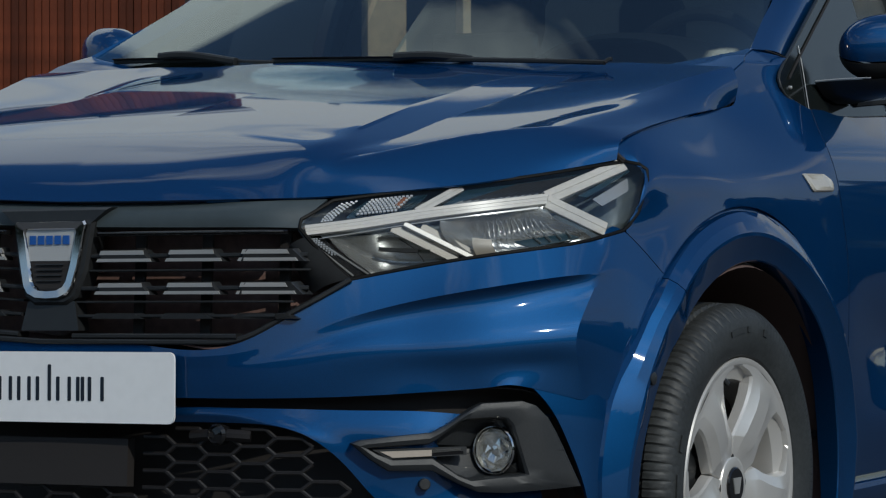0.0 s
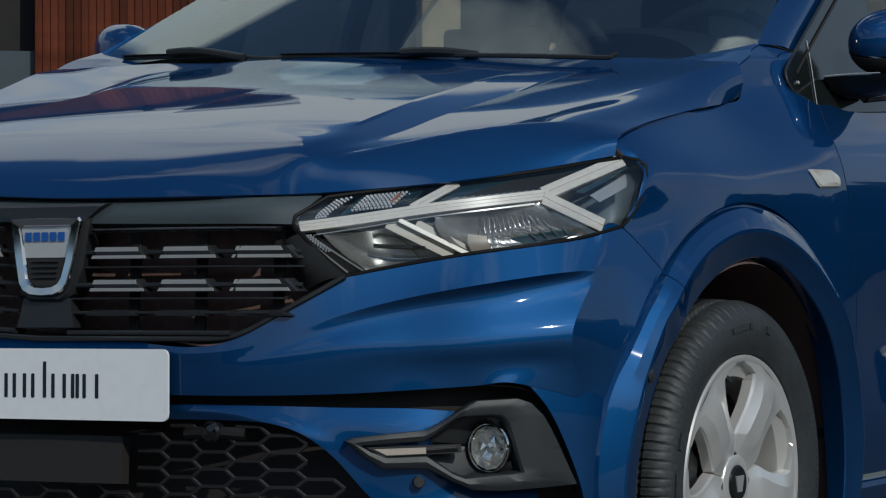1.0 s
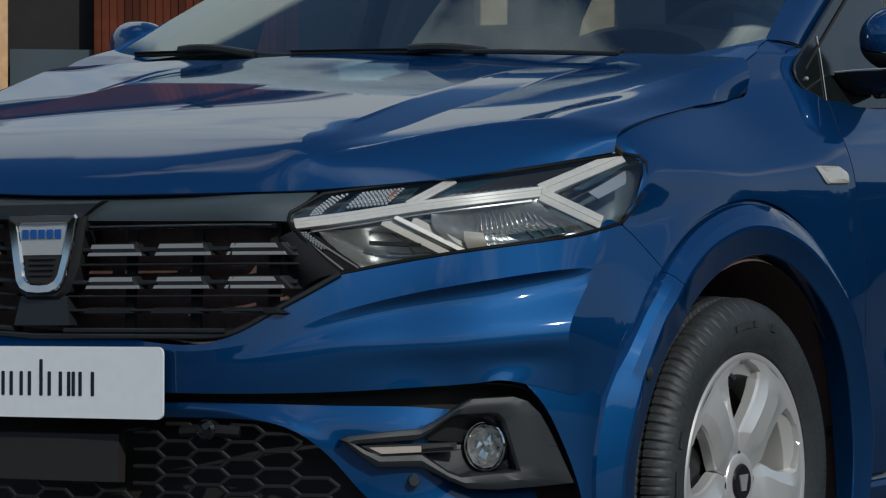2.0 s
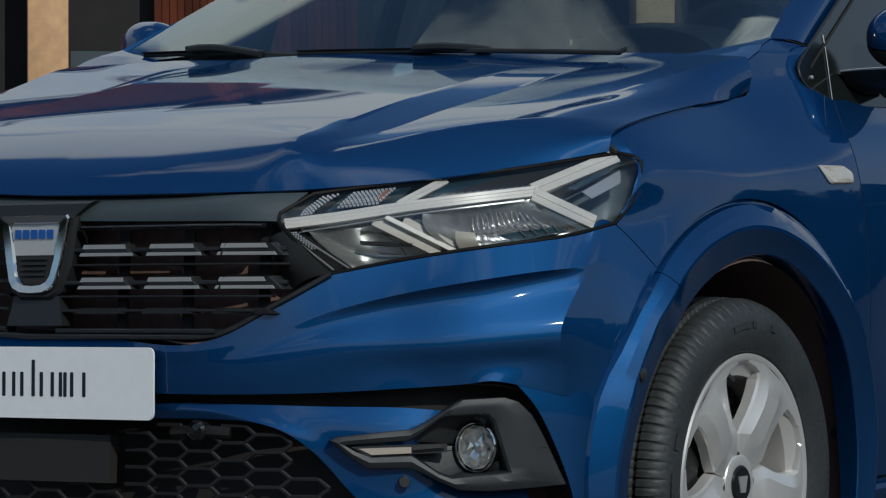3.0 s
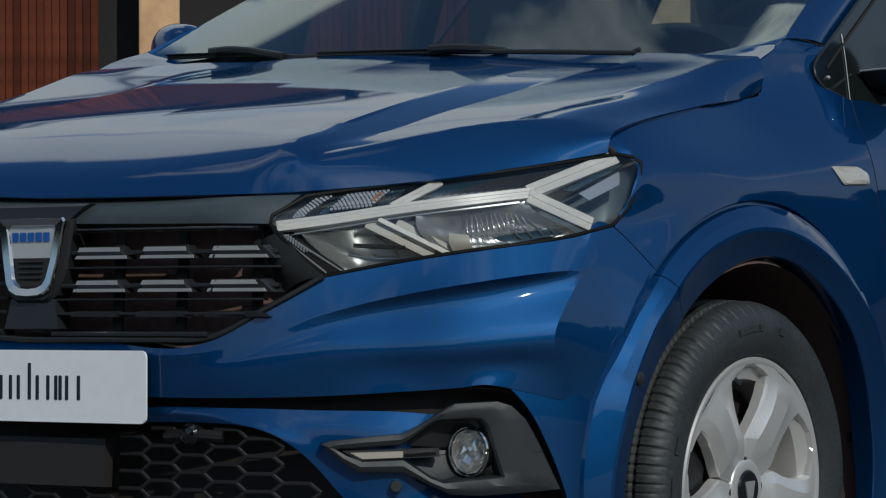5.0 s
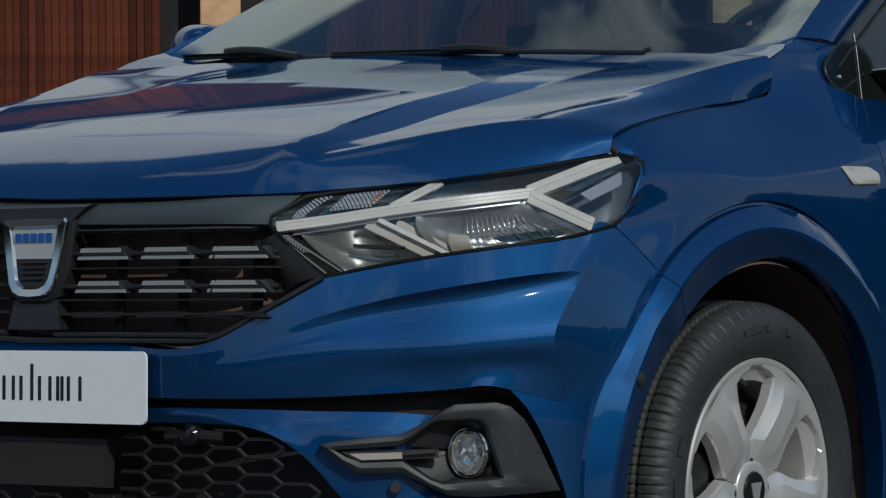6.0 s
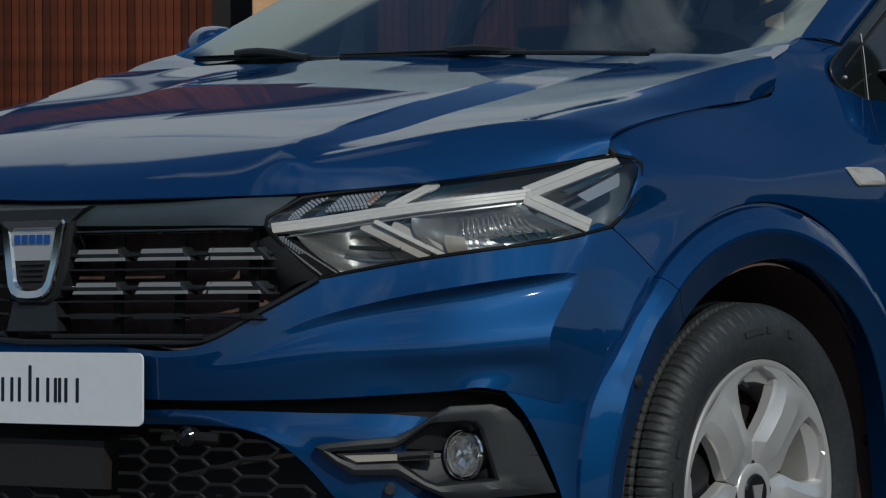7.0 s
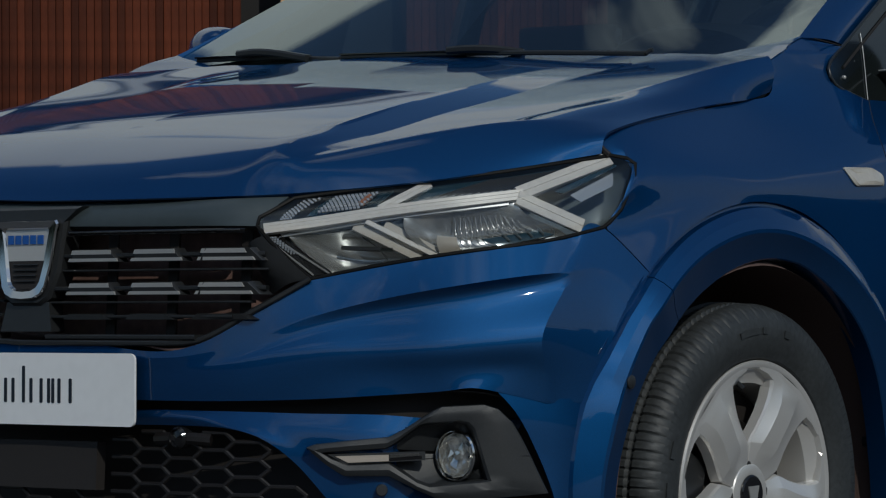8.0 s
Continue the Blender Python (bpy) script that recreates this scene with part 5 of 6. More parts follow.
def lamp_sheet(uv, deep, n=20, thick=0.002):
    """A skin inside the lamp spanned by four corners (u, v, deep)."""
    (a, b, c, d) = uv
    grid = []
    for f in np.linspace(0, 1, n // 2 + 1):
        row = []
        for e in np.linspace(0, 1, n + 1):
            u = (a[0] * (1 - e) + b[0] * e) * (1 - f) + (d[0] * (1 - e) + c[0] * e) * f
            v = (a[1] * (1 - e) + b[1] * e) * (1 - f) + (d[1] * (1 - e) + c[1] * e) * f
            row.append(lamp_at(u, v, deep(e, f)))
        grid.append(row)
    return sheet(np.array(grid), thick, flip=True)


both("lamp_housing", lambda: lamp_sheet(((0, 0), (1, 0), (1, 1), (0, 1)), lambda e, f: 0.006 + 0.060 * (1 - abs(2 * e - 1) ** 10) * (1 - abs(2 * f - 1) ** 8), 48), LAMP_DARK, lamps, "grey lamp housing")
edge = [lamp_grid[0, k] for k in range(0, 49, 4)] + [lamp_grid[k, -1] for k in range(4, 27, 4)] + [lamp_grid[-1, k] for k in range(48, -1, -4)] + [lamp_grid[k, 0] for k in range(22, 2, -4)]
both("lamp_seal", lambda: tube(edge, 0.0055, 0.005, closed=True, smooth=False, up=(0.5, -0.8, 0.1)), SEAL, lamps, "black rubber lamp seal")


def guide(uv, w, h, deep=0.007, n=24, ribs=3):
    """A light guide made of ribs that lie side by side behind the cover."""
    def make():
        bm = bmesh.new()
        p = [Vector(lamp_at(u, v, deep)) for u, v in uv]
        d = (p[-1] - p[0]).normalized()
        s = d.cross(Vector((0.5, -0.8, 0.3))).normalized()
        for k in range(ribs):
            off = s * (w / ribs) * (k - (ribs - 1) / 2)
            tube([q + off for q in p], w / ribs * 0.995, h * (1.0 if k % 2 == 0 else 0.96), n, up=(0.5, -0.8, 0.3), bevel=0.07, bm=bm)
        return bm
    return make


both("light_guide", guide([(0.015, 0.555), (0.175, 0.467), (0.308, 0.395), (0.454, 0.358), (0.672, 0.335)], 0.0165, 0.010, ribs=3), GUIDE, lamps, "white ribbed light guide")
both("guide_lip", guide([(0.045, 0.605), (0.175, 0.530), (0.308, 0.455), (0.454, 0.415), (0.640, 0.390)], 0.0070, 0.004, 0.013, ribs=1), PRISM, lamps, "clear lower lip of the light guide")
both("light_guide", guide([(0.655, 0.325), (0.965, 0.055)], 0.0225, 0.010, ribs=2), GUIDE, lamps)
both("light_guide", guide([(0.658, 0.355), (0.872, 0.850)], 0.0225, 0.010, ribs=2), GUIDE, lamps)
both("guide_edge", guide([(0.690, 0.365), (0.955, 0.125)], 0.0035, 0.004, 0.012, ribs=1), PRISM, lamps, "clear rib beside the light guide")
both("light_guide", guide([(0.300, 0.355), (0.388, 0.015)], 0.013, 0.010, 0.010, ribs=2), GUIDE, lamps)
both("light_guide", guide([(0.279, 0.48), (0.404, 0.97)], 0.0075, 0.010, 0.011, ribs=1), GUIDE, lamps)
both("guide_step", guide([(0.250, 0.50), (0.356, 0.95)], 0.015, 0.006, 0.016, ribs=1), STEP, lamps, "beige step beside the light guide")
both("guide_step", guide([(0.325, 0.50), (0.440, 0.97)], 0.014, 0.006, 0.020, ribs=1), STEP, lamps)


def bowl(a, b, c, d, deep, wave=0.0):
    """A reflector bowl between four corners of the lamp, rippled where wave says so."""
    def dip(e, f):
        ripple = wave * math.sin(52 * (e + 0.45 * (f - 0.2) ** 2)) * math.exp(-((e - 0.45) / 0.22) ** 2 - ((f - 0.3) / 0.30) ** 2)
        return 0.012 + deep * max(0.0, 1 - (2 * e - 1) ** 2) * max(0.0, 1 - (2 * f - 1) ** 2 * 0.8) + ripple
    return lambda: lamp_sheet((a, b, c, d), dip, 80 if wave else 28)


both("main_reflector", bowl((0.071, 0.60), (0.317, 0.53), (0.40, 0.97), (0.075, 0.97), 0.042), REFLECT, lamps, "bright reflector bowl")
both("main_reflector", bowl((0.371, 0.43), (0.658, 0.39), (0.838, 0.95), (0.40, 0.97), 0.040, 0.0012), REFLECT, lamps, "rippled reflector bowl")
# rippled lens in front of the outer bowl, and the dark teal floor below it
for k in range(13):
    u = 0.505 + 0.0135 * k
    both("lens_ripple", lambda: tube([lamp_at(u + 0.004 * math.sin(1.7 * k), 0.47, 0.026), lamp_at(u + 0.012, 0.54, 0.024), lamp_at(u + 0.014 + 0.0015 * k, 0.64, 0.024), lamp_at(u + 0.040 + 0.003 * k, 0.74 + 0.005 * (k % 3), 0.026)], 0.0015, 0.002, 14), REFLECT, lamps)
both("bowl_floor", lambda: lamp_sheet(((0.585, 0.735), (0.765, 0.700), (0.805, 0.835), (0.620, 0.885)), lambda e, f: 0.024 - 0.006 * f, 16), SHELF, lamps, "dark teal floor of the lamp bowl")
for k in range(5):
    u = 0.640 + 0.031 * k
    both("floor_fin", lambda: tube([lamp_at(u, 0.70 - 0.006 * k, 0.022), lamp_at(u + 0.014, 0.84 - 0.006 * k, 0.016)], 0.0020, 0.003, smooth=False), LAMP_DARK, lamps)
both("bowl_facet", lambda: lamp_sheet(((0.465, 0.66), (0.520, 0.70), (0.500, 0.955), (0.425, 0.965)), lambda e, f: 0.018 - 0.006 * f, 10), STEP, lamps, "bright facet of the lamp bowl")
both("upper_shelf", lambda: lamp_sheet(((0.405, 0.03), (0.880, 0.03), (0.690, 0.275), (0.345, 0.30)), lambda e, f: 0.014 + 0.012 * f, 24), SHELF, lamps, "dark blue shelf with fins")
for k in range(16):
    u = 0.375 + 0.021 * k
    both("shelf_fin", lambda: tube([lamp_at(u, 0.285, 0.017), lamp_at(u + 0.035, 0.235, 0.016)], 0.0022, 0.004, smooth=False), PRISM, lamps)
    both("shelf_fin", lambda: tube([lamp_at(u + 0.035, 0.235, 0.018), lamp_at(u + 0.17, 0.06, 0.012)], 0.0016, 0.003, smooth=False), SATIN, lamps)
both("signal_bowl", bowl((0.115, 0.03), (0.300, 0.06), (0.275, 0.34), (0.120, 0.37), 0.020), SHELF, lamps)


def studs(corners, nu, nv, deep, size):
    """A prism lens: rows of small square studs between four corners of the lamp."""
    def make():
        a, b, c, d = (np.array(p) for p in corners)
        bm = bmesh.new()
        for i in range(nu):
            for j in range(nv):
                e, f = (i + 0.5) / nu, (j + 0.5) / nv
                u, v = (a * (1 - e) + b * e) * (1 - f) + (d * (1 - e) + c * e) * f
                p, q = Vector(lamp_at(u - 0.001, v, deep)), Vector(lamp_at(u + 0.001, v, deep))
                way = (q - p).normalized() * size / 2
                mid = (p + q) / 2
                tube([mid - way, mid + way], size, size, up=(0.5, -0.8, 0.3), smooth=False, bevel=0.22, bm=bm)
        return bm
    return make


both("prism_lens", studs(((0.128, 0.045), (0.262, 0.055), (0.245, 0.325), (0.140, 0.345)), 11, 7, 0.010, 0.0042), PRISM, lamps, "studded clear prism lens")
both("prism_lens", studs(((0.040, 0.06), (0.092, 0.04), (0.088, 0.42), (0.058, 0.44)), 4, 10, 0.007, 0.0036), PRISM, lamps)
both("prism_lens", studs(((0.010, 0.635), (0.032, 0.630), (0.048, 0.790), (0.022, 0.785)), 3, 9, 0.006, 0.0030), PRISM, lamps)
both("lamp_fillet", lambda: tube([lamp_at(0.035, 0.70, 0.008), lamp_at(0.062, 0.975, 0.007)], 0.003, 0.003, smooth=False), PRISM, lamps)
both("lamp_fillet", lambda: tube([lamp_at(0.004, 0.70, 0.004), lamp_at(0.018, 0.97, 0.004)], 0.0025, 0.003, smooth=False), PRISM, lamps)
both("inner_wall", lambda: lamp_sheet(((0.006, 0.60), (0.050, 0.58), (0.068, 0.97), (0.012, 0.97)), lambda e, f: 0.010, 8), GLOSS, lamps)
both("bulb_shade", lambda: tube([lamp_at(0.190, 0.70, 0.030), lamp_at(0.280, 0.77, 0.022)], 0.007, 0.007, smooth=False), SATIN, lamps)
both("bulb_tip", lambda: tube([lamp_at(0.280, 0.77, 0.022), lamp_at(0.310, 0.792, 0.018)], 0.008, 0.008, smooth=False), CHROME, lamps)
both("bulb_hoop", lambda: tube([lamp_at(0.262, 0.62, 0.022), lamp_at(0.275, 0.75, 0.020), lamp_at(0.262, 0.90, 0.022)], 0.002, 0.002, 12), SATIN, lamps)
both("signal_bulb", lambda: tube([lamp_at(0.237, 0.25, 0.012), lamp_at(0.243, 0.12, 0.012)], 0.009, 0.009, smooth=False), AMBER, lamps)
both("side_reflector", lambda: lamp_sheet(((0.812, 0.417), (0.930, 0.30), (0.936, 0.47), (0.85, 0.53)), lambda e, f: 0.010, 8), PRISM, lamps, "pale ribbed side reflector")
both("side_shelf", lambda: lamp_sheet(((0.76, 0.33), (0.955, 0.12), (0.958, 0.19), (0.79, 0.37)), lambda e, f: 0.014, 8), SHELF, lamps)

# ---- side repeater, mirrors, wipers ----
AXES["lean"] = False
both("side_repeater", lambda: rings([[(wing_x(y, z) + dx, 0.335 + (y - 0.335) * f, 0.8155 + (z - 0.8175) * f) for y, z in round_poly([(0.276, 0.834), (0.362, 0.834), (0.393, 0.822), (0.390, 0.803), (0.302, 0.802)], 0.008, 3)] for dx, f in ((-0.01, 1.0), (0.003, 1.0), (0.006, 0.85), (0.007, 0.4))]), REPEATER, car, "milky side indicator lens")
AXES["lean"] = True


def mirror_skin(lower):
    """A rounded mirror shell: its painted upper cap, or its dark lower tray."""
    grid = []
    for k in range(33):
        f = k / 32
        x = 0.8065 + 0.172 * f
        r = (1 - (1 - min(1.0, f / 0.50)) ** 2.3) ** 0.55 * (1 - 0.96 * max(0.0, (f - 0.55) / 0.45) ** 2.2) ** 0.6
        row = []
        cz, split = 1.066 + 0.006 * f, -0.42
        a0 = math.asin(split)
        for j in range(25):
            a = (a0 + (math.pi - 2 * a0) * j / 24) if not lower else (math.pi - a0 + (math.pi + 2 * a0) * j / 24)
            c, s = math.cos(a), math.sin(a)
            y = (abs(c) ** 0.85) * (1 if c > 0 else -1) * 0.075 * r * (1.0 if c < 0 else 0.7)
            z = (abs(s) ** 0.85) * (1 if s > 0 else -1) * 0.062 * r
            if lower:
                y, z = y * 0.985, z - 0.004
            row.append((x - 0.017, 0.639 + 0.06 * f + y, cz + 0.002 + z))
        grid.append(row)
    return sheet(np.array(grid), 0.003)


def mirror_foot():
    """The arm that flows from the dark pane to the underside of the mirror."""
    root = [(0.774, 0.548, 1.003), (0.780, 0.578, 0.978), (0.784, 0.635, 0.966), (0.784, 0.72, 0.968), (0.772, 0.74, 1.010), (0.772, 0.64, 1.008)]
    mid = [(0.812, 0.553, 1.006), (0.818, 0.575, 0.983), (0.820, 0.63, 0.972), (0.820, 0.70, 0.973), (0.812, 0.71, 1.012), (0.812, 0.63, 1.010)]
    tip = [(0.900, 0.560, 1.008), (0.900, 0.578, 0.992), (0.900, 0.62, 0.982), (0.900, 0.67, 0.984), (0.900, 0.68, 1.012), (0.900, 0.62, 1.012)]
    end = [(0.960, 0.570, 1.012), (0.960, 0.585, 1.000), (0.960, 0.62, 0.995), (0.960, 0.65, 0.996), (0.960, 0.66, 1.014), (0.960, 0.62, 1.014)]
    back = Vector((-0.015, 0.034, 0.0015))
    bm = rings([root, mid, [Vector(p) + back for p in tip], [Vector(p) + back for p in end]])
    bmesh.ops.recalc_face_normals(bm, faces=bm.faces)
    return bm


AXES["lean"] = False
mirrors = []
for s in (1, -1):
    m = new("door_mirror")
    m.parent = car
    m["label"] = "blue door mirror on a black foot"
    mirrors.append(m)
both("mirror_shell", lambda: mirror_skin(False), PAINT, mirrors, "rounded metallic blue mirror shell", 60)
both("mirror_tray", lambda: mirror_skin(True), SATIN, mirrors, "dark lower mirror tray", 60)
both("mirror_foot", mirror_foot, SATIN, mirrors, "dark triangular mirror foot")
both("foot_edge", lambda: tube([(0.776, 0.546, 1.005), (0.813, 0.551, 1.008), (0.880, 0.558, 1.010)], 0.0022, 0.0022, 10), SILVER, mirrors)


def pane_at(y, z, out=0.0):
    """A place on the slanting side glass."""
    return (1.090 - 0.32 * z + out, y, z)


PANE = [(0.517, 1.0735), (0.45, 1.041), (0.401, 1.016), (0.3845, 1.000), (0.3850, 0.988), (0.393, 0.9775), (0.431, 0.9635), (0.488, 0.950), (0.55, 0.943), (0.636, 0.942), (0.90, 0.951), (0.90, 1.262), (0.703, 1.165)]
both("quarter_pane", lambda: slab([pane_at(y, z, -0.001) for y, z in PANE], 0.005, (-1, 0, 0)), PANE_GLASS, doors, "dark front quarter pane")
both("pane_backing", lambda: slab([pane_at(0.60 + (y - 0.60) * 0.99, 1.03 + (z - 1.03) * 0.99, -0.012) for y, z in PANE if y < 0.89], 0.004, (-1, 0, 0)), TRIM, doors)
both("pane_frame", lambda: tube([pane_at(y, z, 0.000) for y, z in ((0.703, 1.1655), (0.517, 1.0745), (0.45, 1.042), (0.401, 1.017), (0.383, 1.000), (0.3840, 0.987), (0.392, 0.9765), (0.431, 0.9625), (0.488, 0.949), (0.55, 0.942), (0.636, 0.941), (0.90, 0.950))], 0.005, 0.005, 60, up=(1, 0, 0)), SATIN, doors)
both("pane_line", lambda: tube([pane_at(y, z, 0.001) for y, z in ((0.767, 1.170), (0.64, 1.108), (0.518, 1.048), (0.435, 1.006))], 0.005, 0.003, 12, up=(1, 0, 0)), GROOVE, doors)
both("pane_bar", lambda: tube([pane_at(y, z, 0.001) for y, z in ((0.530, 1.070), (0.523, 1.044), (0.509, 1.004), (0.494, 0.965), (0.489, 0.951))], 0.0018, 0.0014, up=(1, 0, 0)), SILVER, doors, "thin bright divider strip")
both("pane_stud", lambda: lathe([(0.0035, 0.766), (0.0035, 0.776), (0.002, 0.7775), (0.0, 0.7775)], 12, center=(0, 0.4285, 0.9891)), SILVER, doors)
both("sill_strip", lambda: tube([pane_at(y, z, 0.004) for y, z in ((0.740, 0.969), (0.80, 0.973), (0.92, 0.980), (1.38, 0.985))], 0.004, 0.010, 20, up=(0.3, 0, 1)), PLASTIC, doors, "grey rubber strip below the door glass")
AXES["lean"] = True

part("cowl_panel", sheet(patch([[(x * s, 0.24 + 0.1 * abs(x * s) ** 2, 1.030 - 0.02 * abs(x * s)) for s in (-1, -0.5, 0, 0.5, 1)] for x in (0.70,)] + [[(x * s, 0.335 + 0.1 * abs(x * s) ** 2, 1.040 - 0.02 * abs(x * s)) for s in (-1, -0.5, 0, 0.5, 1)] for x in (0.70,)], 20, 4), 0.004), SATIN, car, "black cowl panel")
AXES["lean"] = False
for blade, head in (([(-0.246, 0.319, 1.053), (-0.08, 0.290, 1.050), (0.10, 0.262, 1.046), (0.30, 0.240, 1.0395), (0.500, 0.2255, 1.0310)], [(0.060, 0.245, 1.0515), (0.090, 0.247, 1.0530), (0.150, 0.252, 1.0515), (0.185, 0.262, 1.0475), (0.207, 0.272, 1.0440)]), ([(-0.640, 0.352, 1.060), (-0.53, 0.358, 1.0605), (-0.42, 0.352, 1.058), (-0.34, 0.342, 1.054), (-0.26, 0.328, 1.050)], [(-0.528, 0.346, 1.0680), (-0.500, 0.344, 1.0700), (-0.440, 0.340, 1.0680), (-0.390, 0.338, 1.0610), (-0.345, 0.336, 1.0540)])):
    wiper = new("wiper")
    wiper.parent = car
    wiper["label"] = "black windscreen wiper at rest"
    part("wiper_blade", tube(blade, 0.010, 0.009, 24), SATIN, wiper)
    part("wiper_spoiler", tube([(x, y - 0.006, z + 0.0045) for x, y, z in blade[:3]], 0.009, 0.003, 16), GLOSS, wiper, "thin rubber spoiler along the blade")
    part("wiper_arm", tube(head, 0.020, 0.014, 20), SATIN, wiper, "black plastic wiper arm cover")
    end = Vector(blade[-1])
    part("wiper_tip", tube([end, end + Vector((0.004, 0.002, 0.004)), end + Vector((0.012, 0.004, 0.006))], 0.008, 0.008, 6), SATIN, wiper)

AXES["lean"] = False
# ---- cabin ----
# cabin pieces wear the darkened trim and cloth in place of shade
DASH_A = [(x, 0.36 + 0.08 * x * x, 1.030 - 0.02 * x * x) for x in (-0.66, -0.3, 0, 0.3, 0.66)]
DASH_B = [(x, 0.62, 1.055 - 0.03 * x * x) for x in (-0.68, -0.3, 0, 0.3, 0.68)]
DASH_C = [(x, 0.86, 1.03 - 0.03 * x * x) for x in (-0.68, -0.3, 0, 0.3, 0.68)]
DASH_D = [(x, 0.90, 0.78) for x in (-0.68, -0.3, 0, 0.3, 0.68)]
part("dashboard", sheet(patch([DASH_A, DASH_B, DASH_C, DASH_D], 24, 18, rb=(2,)), 0.01), TRIM, car, "dashboard top darkened in place of cabin shade")
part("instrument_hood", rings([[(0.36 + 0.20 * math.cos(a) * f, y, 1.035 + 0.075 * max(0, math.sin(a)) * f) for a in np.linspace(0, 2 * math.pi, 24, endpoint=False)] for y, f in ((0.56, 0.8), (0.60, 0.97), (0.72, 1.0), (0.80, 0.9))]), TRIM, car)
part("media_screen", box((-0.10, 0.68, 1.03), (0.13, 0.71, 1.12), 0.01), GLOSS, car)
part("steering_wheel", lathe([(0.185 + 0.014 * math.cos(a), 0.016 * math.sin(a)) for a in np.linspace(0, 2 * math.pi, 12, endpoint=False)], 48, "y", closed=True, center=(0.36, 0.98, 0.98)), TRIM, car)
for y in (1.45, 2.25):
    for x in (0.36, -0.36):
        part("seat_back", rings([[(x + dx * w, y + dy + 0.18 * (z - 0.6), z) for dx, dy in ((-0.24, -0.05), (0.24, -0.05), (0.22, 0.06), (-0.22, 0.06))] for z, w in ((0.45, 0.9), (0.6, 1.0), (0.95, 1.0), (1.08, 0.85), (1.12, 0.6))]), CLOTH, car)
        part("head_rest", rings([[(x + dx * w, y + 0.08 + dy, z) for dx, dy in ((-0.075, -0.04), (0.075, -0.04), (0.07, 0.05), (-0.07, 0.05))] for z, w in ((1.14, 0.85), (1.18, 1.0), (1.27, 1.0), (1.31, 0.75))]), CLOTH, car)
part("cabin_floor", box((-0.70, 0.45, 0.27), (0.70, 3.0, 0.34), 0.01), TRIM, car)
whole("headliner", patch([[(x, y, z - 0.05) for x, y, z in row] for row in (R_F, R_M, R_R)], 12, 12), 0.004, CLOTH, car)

# ---- building behind the car ----
VIEW = Vector((-0.645, 0.764, 0))
RIGHT = Vector((0.764, 0.645, 0))
BASE = Vector((-21.9, 25.9, 0))
building = tagged(new("timber_building"), "long building clad with brown timber slats and pale posts", "building")
turn_b = Matrix(((RIGHT.x, VIEW.x, 0, BASE.x), (RIGHT.y, VIEW.y, 0, BASE.y), (0, 0, 1, 0), (0, 0, 0, 1)))
building.matrix_world = turn_b
WOOD_H, TOP_H = 10.9, 11.3
EAST, LOW_H = 4.2, 5.0
# back walls whose near-black colour stands in for the recess shade
part("back_wall", box((-40, 0.9, 0), (EAST, 1.3, TOP_H)), DARK, building, "recessed wall coloured near black for its shade")
part("back_wall", box((EAST, 0.9, 0), (30, 1.3, LOW_H)), DARK, building, "recessed wall coloured near black for its shade")
part("low_panel", box((0.55, 0.55, 0), (1.62, 0.62, 2.75)), BLUE_GREY, building, "blue-grey panel in the recess")
for a0, a1, h in ((-7.2, -0.5, WOOD_H), (1.6, EAST, WOOD_H)):
    part("slat_backing", box((a0, 0.42, 0), (a1, 0.5, h)), WOOD, building)
for a, h in ((0.0, 4.5), (6.5, 4.5), (7.75, 4.5), (-8.2, 4.5), (-16.5, 4.5)):
    part("pale_post", box((a, 0.0, 0), (a + 0.51, 0.45, h), 0.02), PALE_WOOD, building, "pale timber post")
slat_me = {}
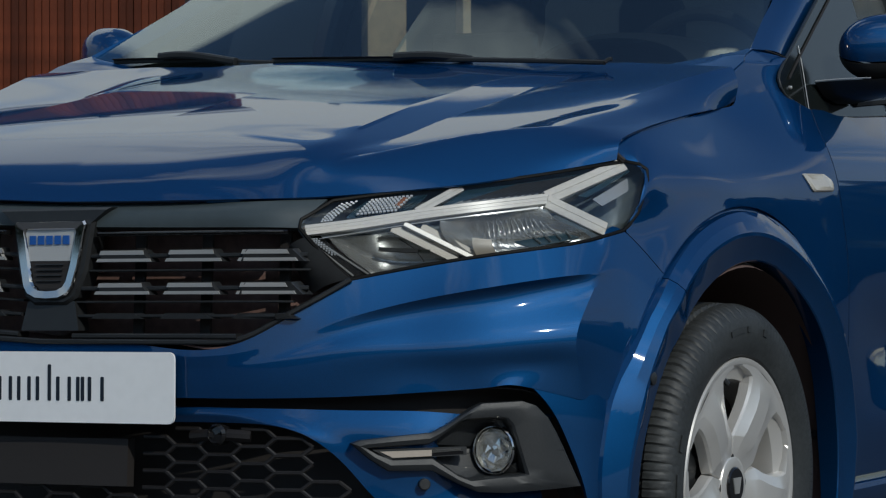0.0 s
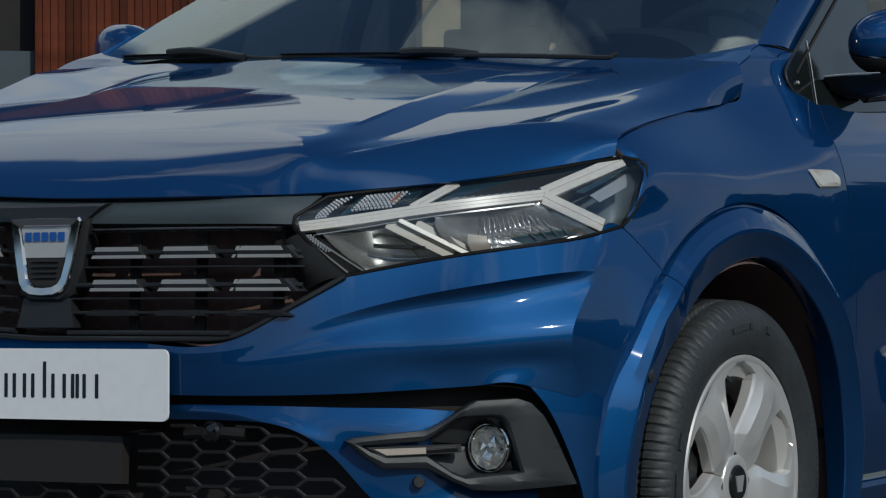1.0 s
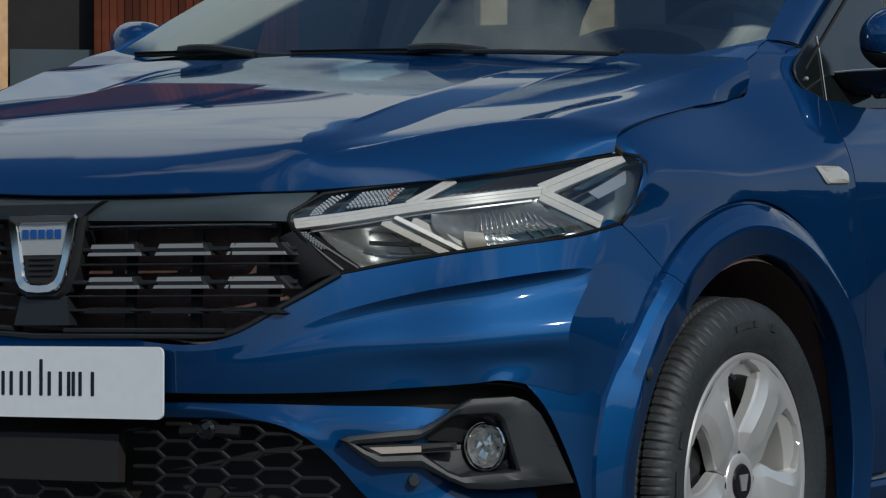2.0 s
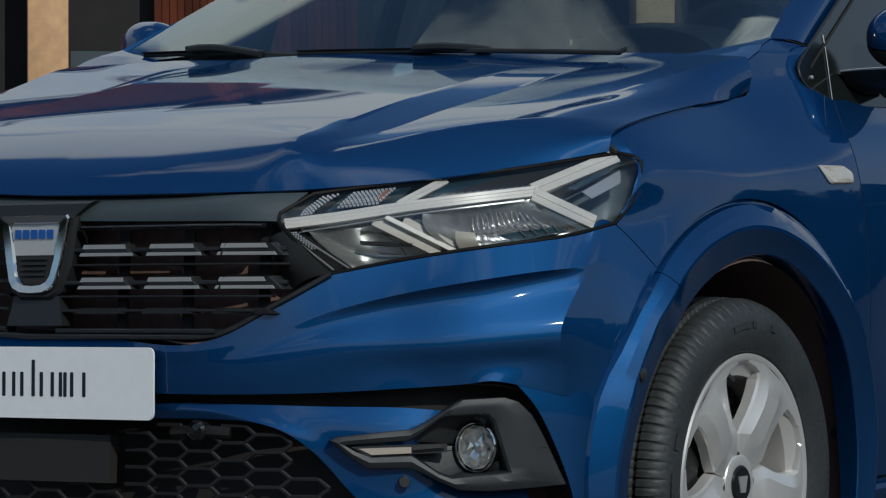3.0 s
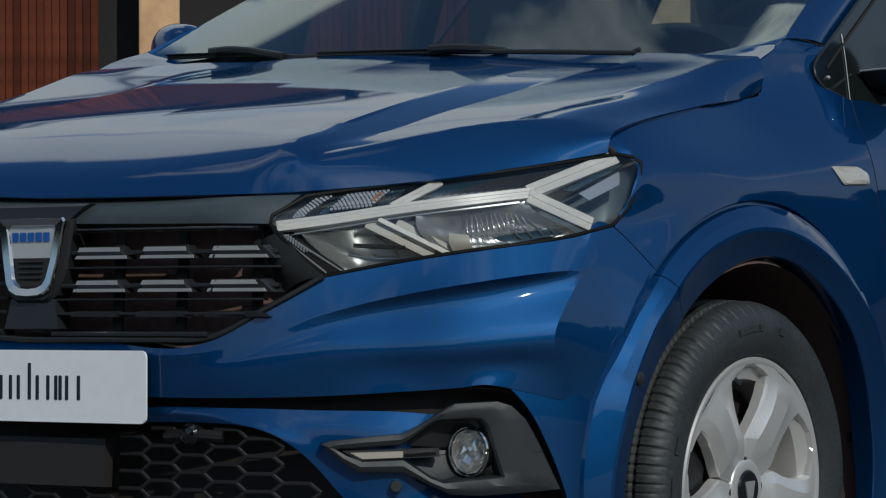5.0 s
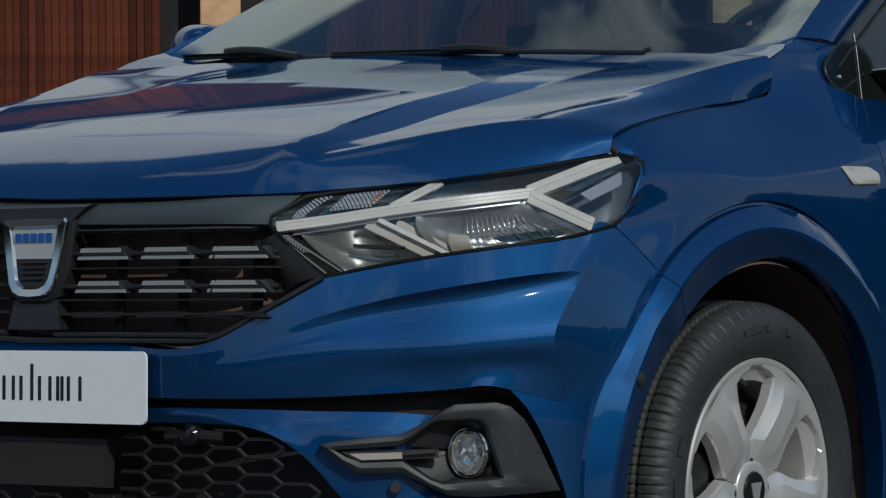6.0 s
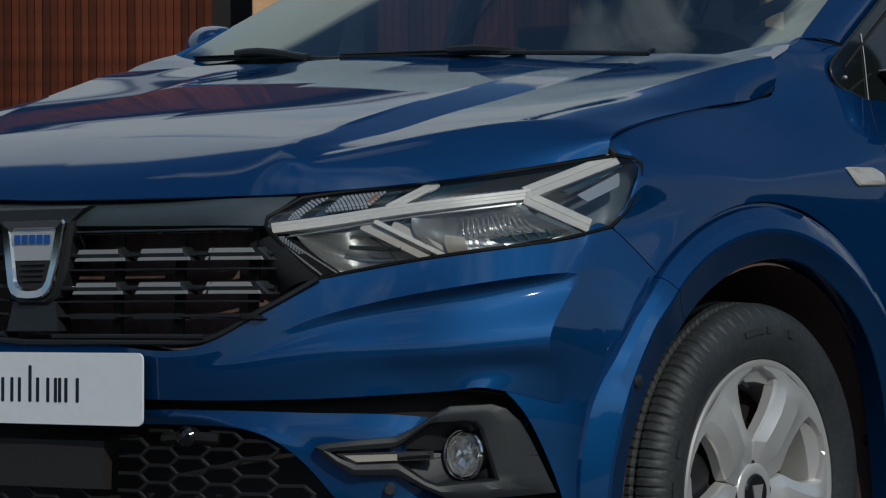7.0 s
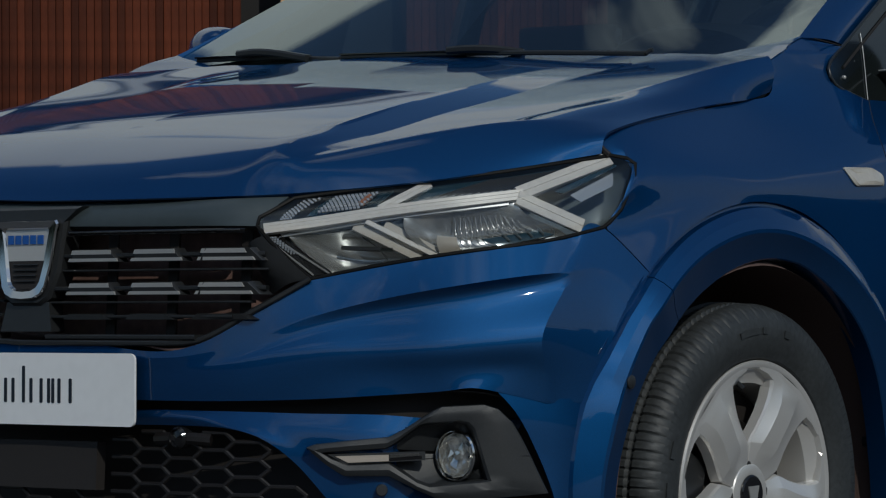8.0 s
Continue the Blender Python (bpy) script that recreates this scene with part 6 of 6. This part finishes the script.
for a0, a1, h in ((-7.2, -0.5, WOOD_H), (1.6, EAST - 0.1, WOOD_H)):
    a = a0
    while a < a1 - 0.05:
        if h not in slat_me:
            ob = part("slat", box((0, 0.375, 0), (0.0925, 0.42, h), 0.006), WOOD, building)
            slat_me[h] = ob.data
        else:
            ob = new("slat", slat_me[h])
            ob.parent = building
        ob.location = (a, 0.012 * math.sin(a * 37.0), 0)
        a += 0.097
bm = bmesh.new()
for a0, a1 in ((-40, -16.6), (-15.8, -8.3)):
    a = a0
    while a < a1 - 0.05:
        box((a, 0.33 + 0.012 * math.sin(a * 37.0), 0), (a + 0.085, 0.5, WOOD_H), 0, bm)
        a += 0.097
part("far_slats", bm, WOOD, building)["kind"] = "stuff"
part("door_head", box((-0.5, 0.38, 4.5), (1.6, 0.5, WOOD_H)), WOOD, building, "timber cladding over the entrance")
part("flat_roof", box((EAST, -0.6, LOW_H), (30, 1.3, LOW_H + 0.12), 0.01), FASCIA, building, "pale flat roof edge")
# pale parapet above, in long panels with open joints, under a dark coping
x = -40.0
while x < EAST - 0.3:
    part("parapet_panel", box((x + 0.10, -0.6, WOOD_H + 0.02), (min(x + 6.90, EAST), 0.9, TOP_H), 0.01), FASCIA, building)
    x += 7.0
part("coping", box((-40, -0.75, TOP_H), (EAST, 1.3, TOP_H + 0.16)), FASCIA, building, "pale coping")

# ---- woods round the yard ----
LEAF = material("dark green leaves", (0.030, 0.048, 0.020), 0.6, grain=0.3, grain_scale=3.0)
rng = random.Random(7)
bm = bmesh.new()
for k in range(16000):
    a = radians(rng.uniform(15, 235))
    r = rng.uniform(44, 60)
    # raised in one sector, out of view, to keep sky out of the bumper
    top = 6.6 + 3.2 * math.exp(-((a - 2.33) / 0.22) ** 2) + 0.5 * math.sin(a * 9.0) + 0.4 * math.sin(a * 23.0 + 1.0) + 0.3 * math.sin(a * 61.0)
    c = Vector((r * math.sin(a), r * math.cos(a), max(0.3, top * rng.random() ** 0.7)))
    n = Vector((rng.gauss(0, 1), rng.gauss(0, 1), rng.gauss(0, 1))).normalized()
    s = n.orthogonal().normalized() * rng.uniform(0.9, 1.9)
    u = n.cross(s)
    bm.faces.new([bm.verts.new(c + s * x + u * y) for x, y in ((-1, -0.3), (0, -0.8), (1, 0.1), (0.2, 0.9))])
tagged(part("woods", bm, LEAF, smooth=False), "dark green leafy woods around the yard", "woods", kind="stuff")
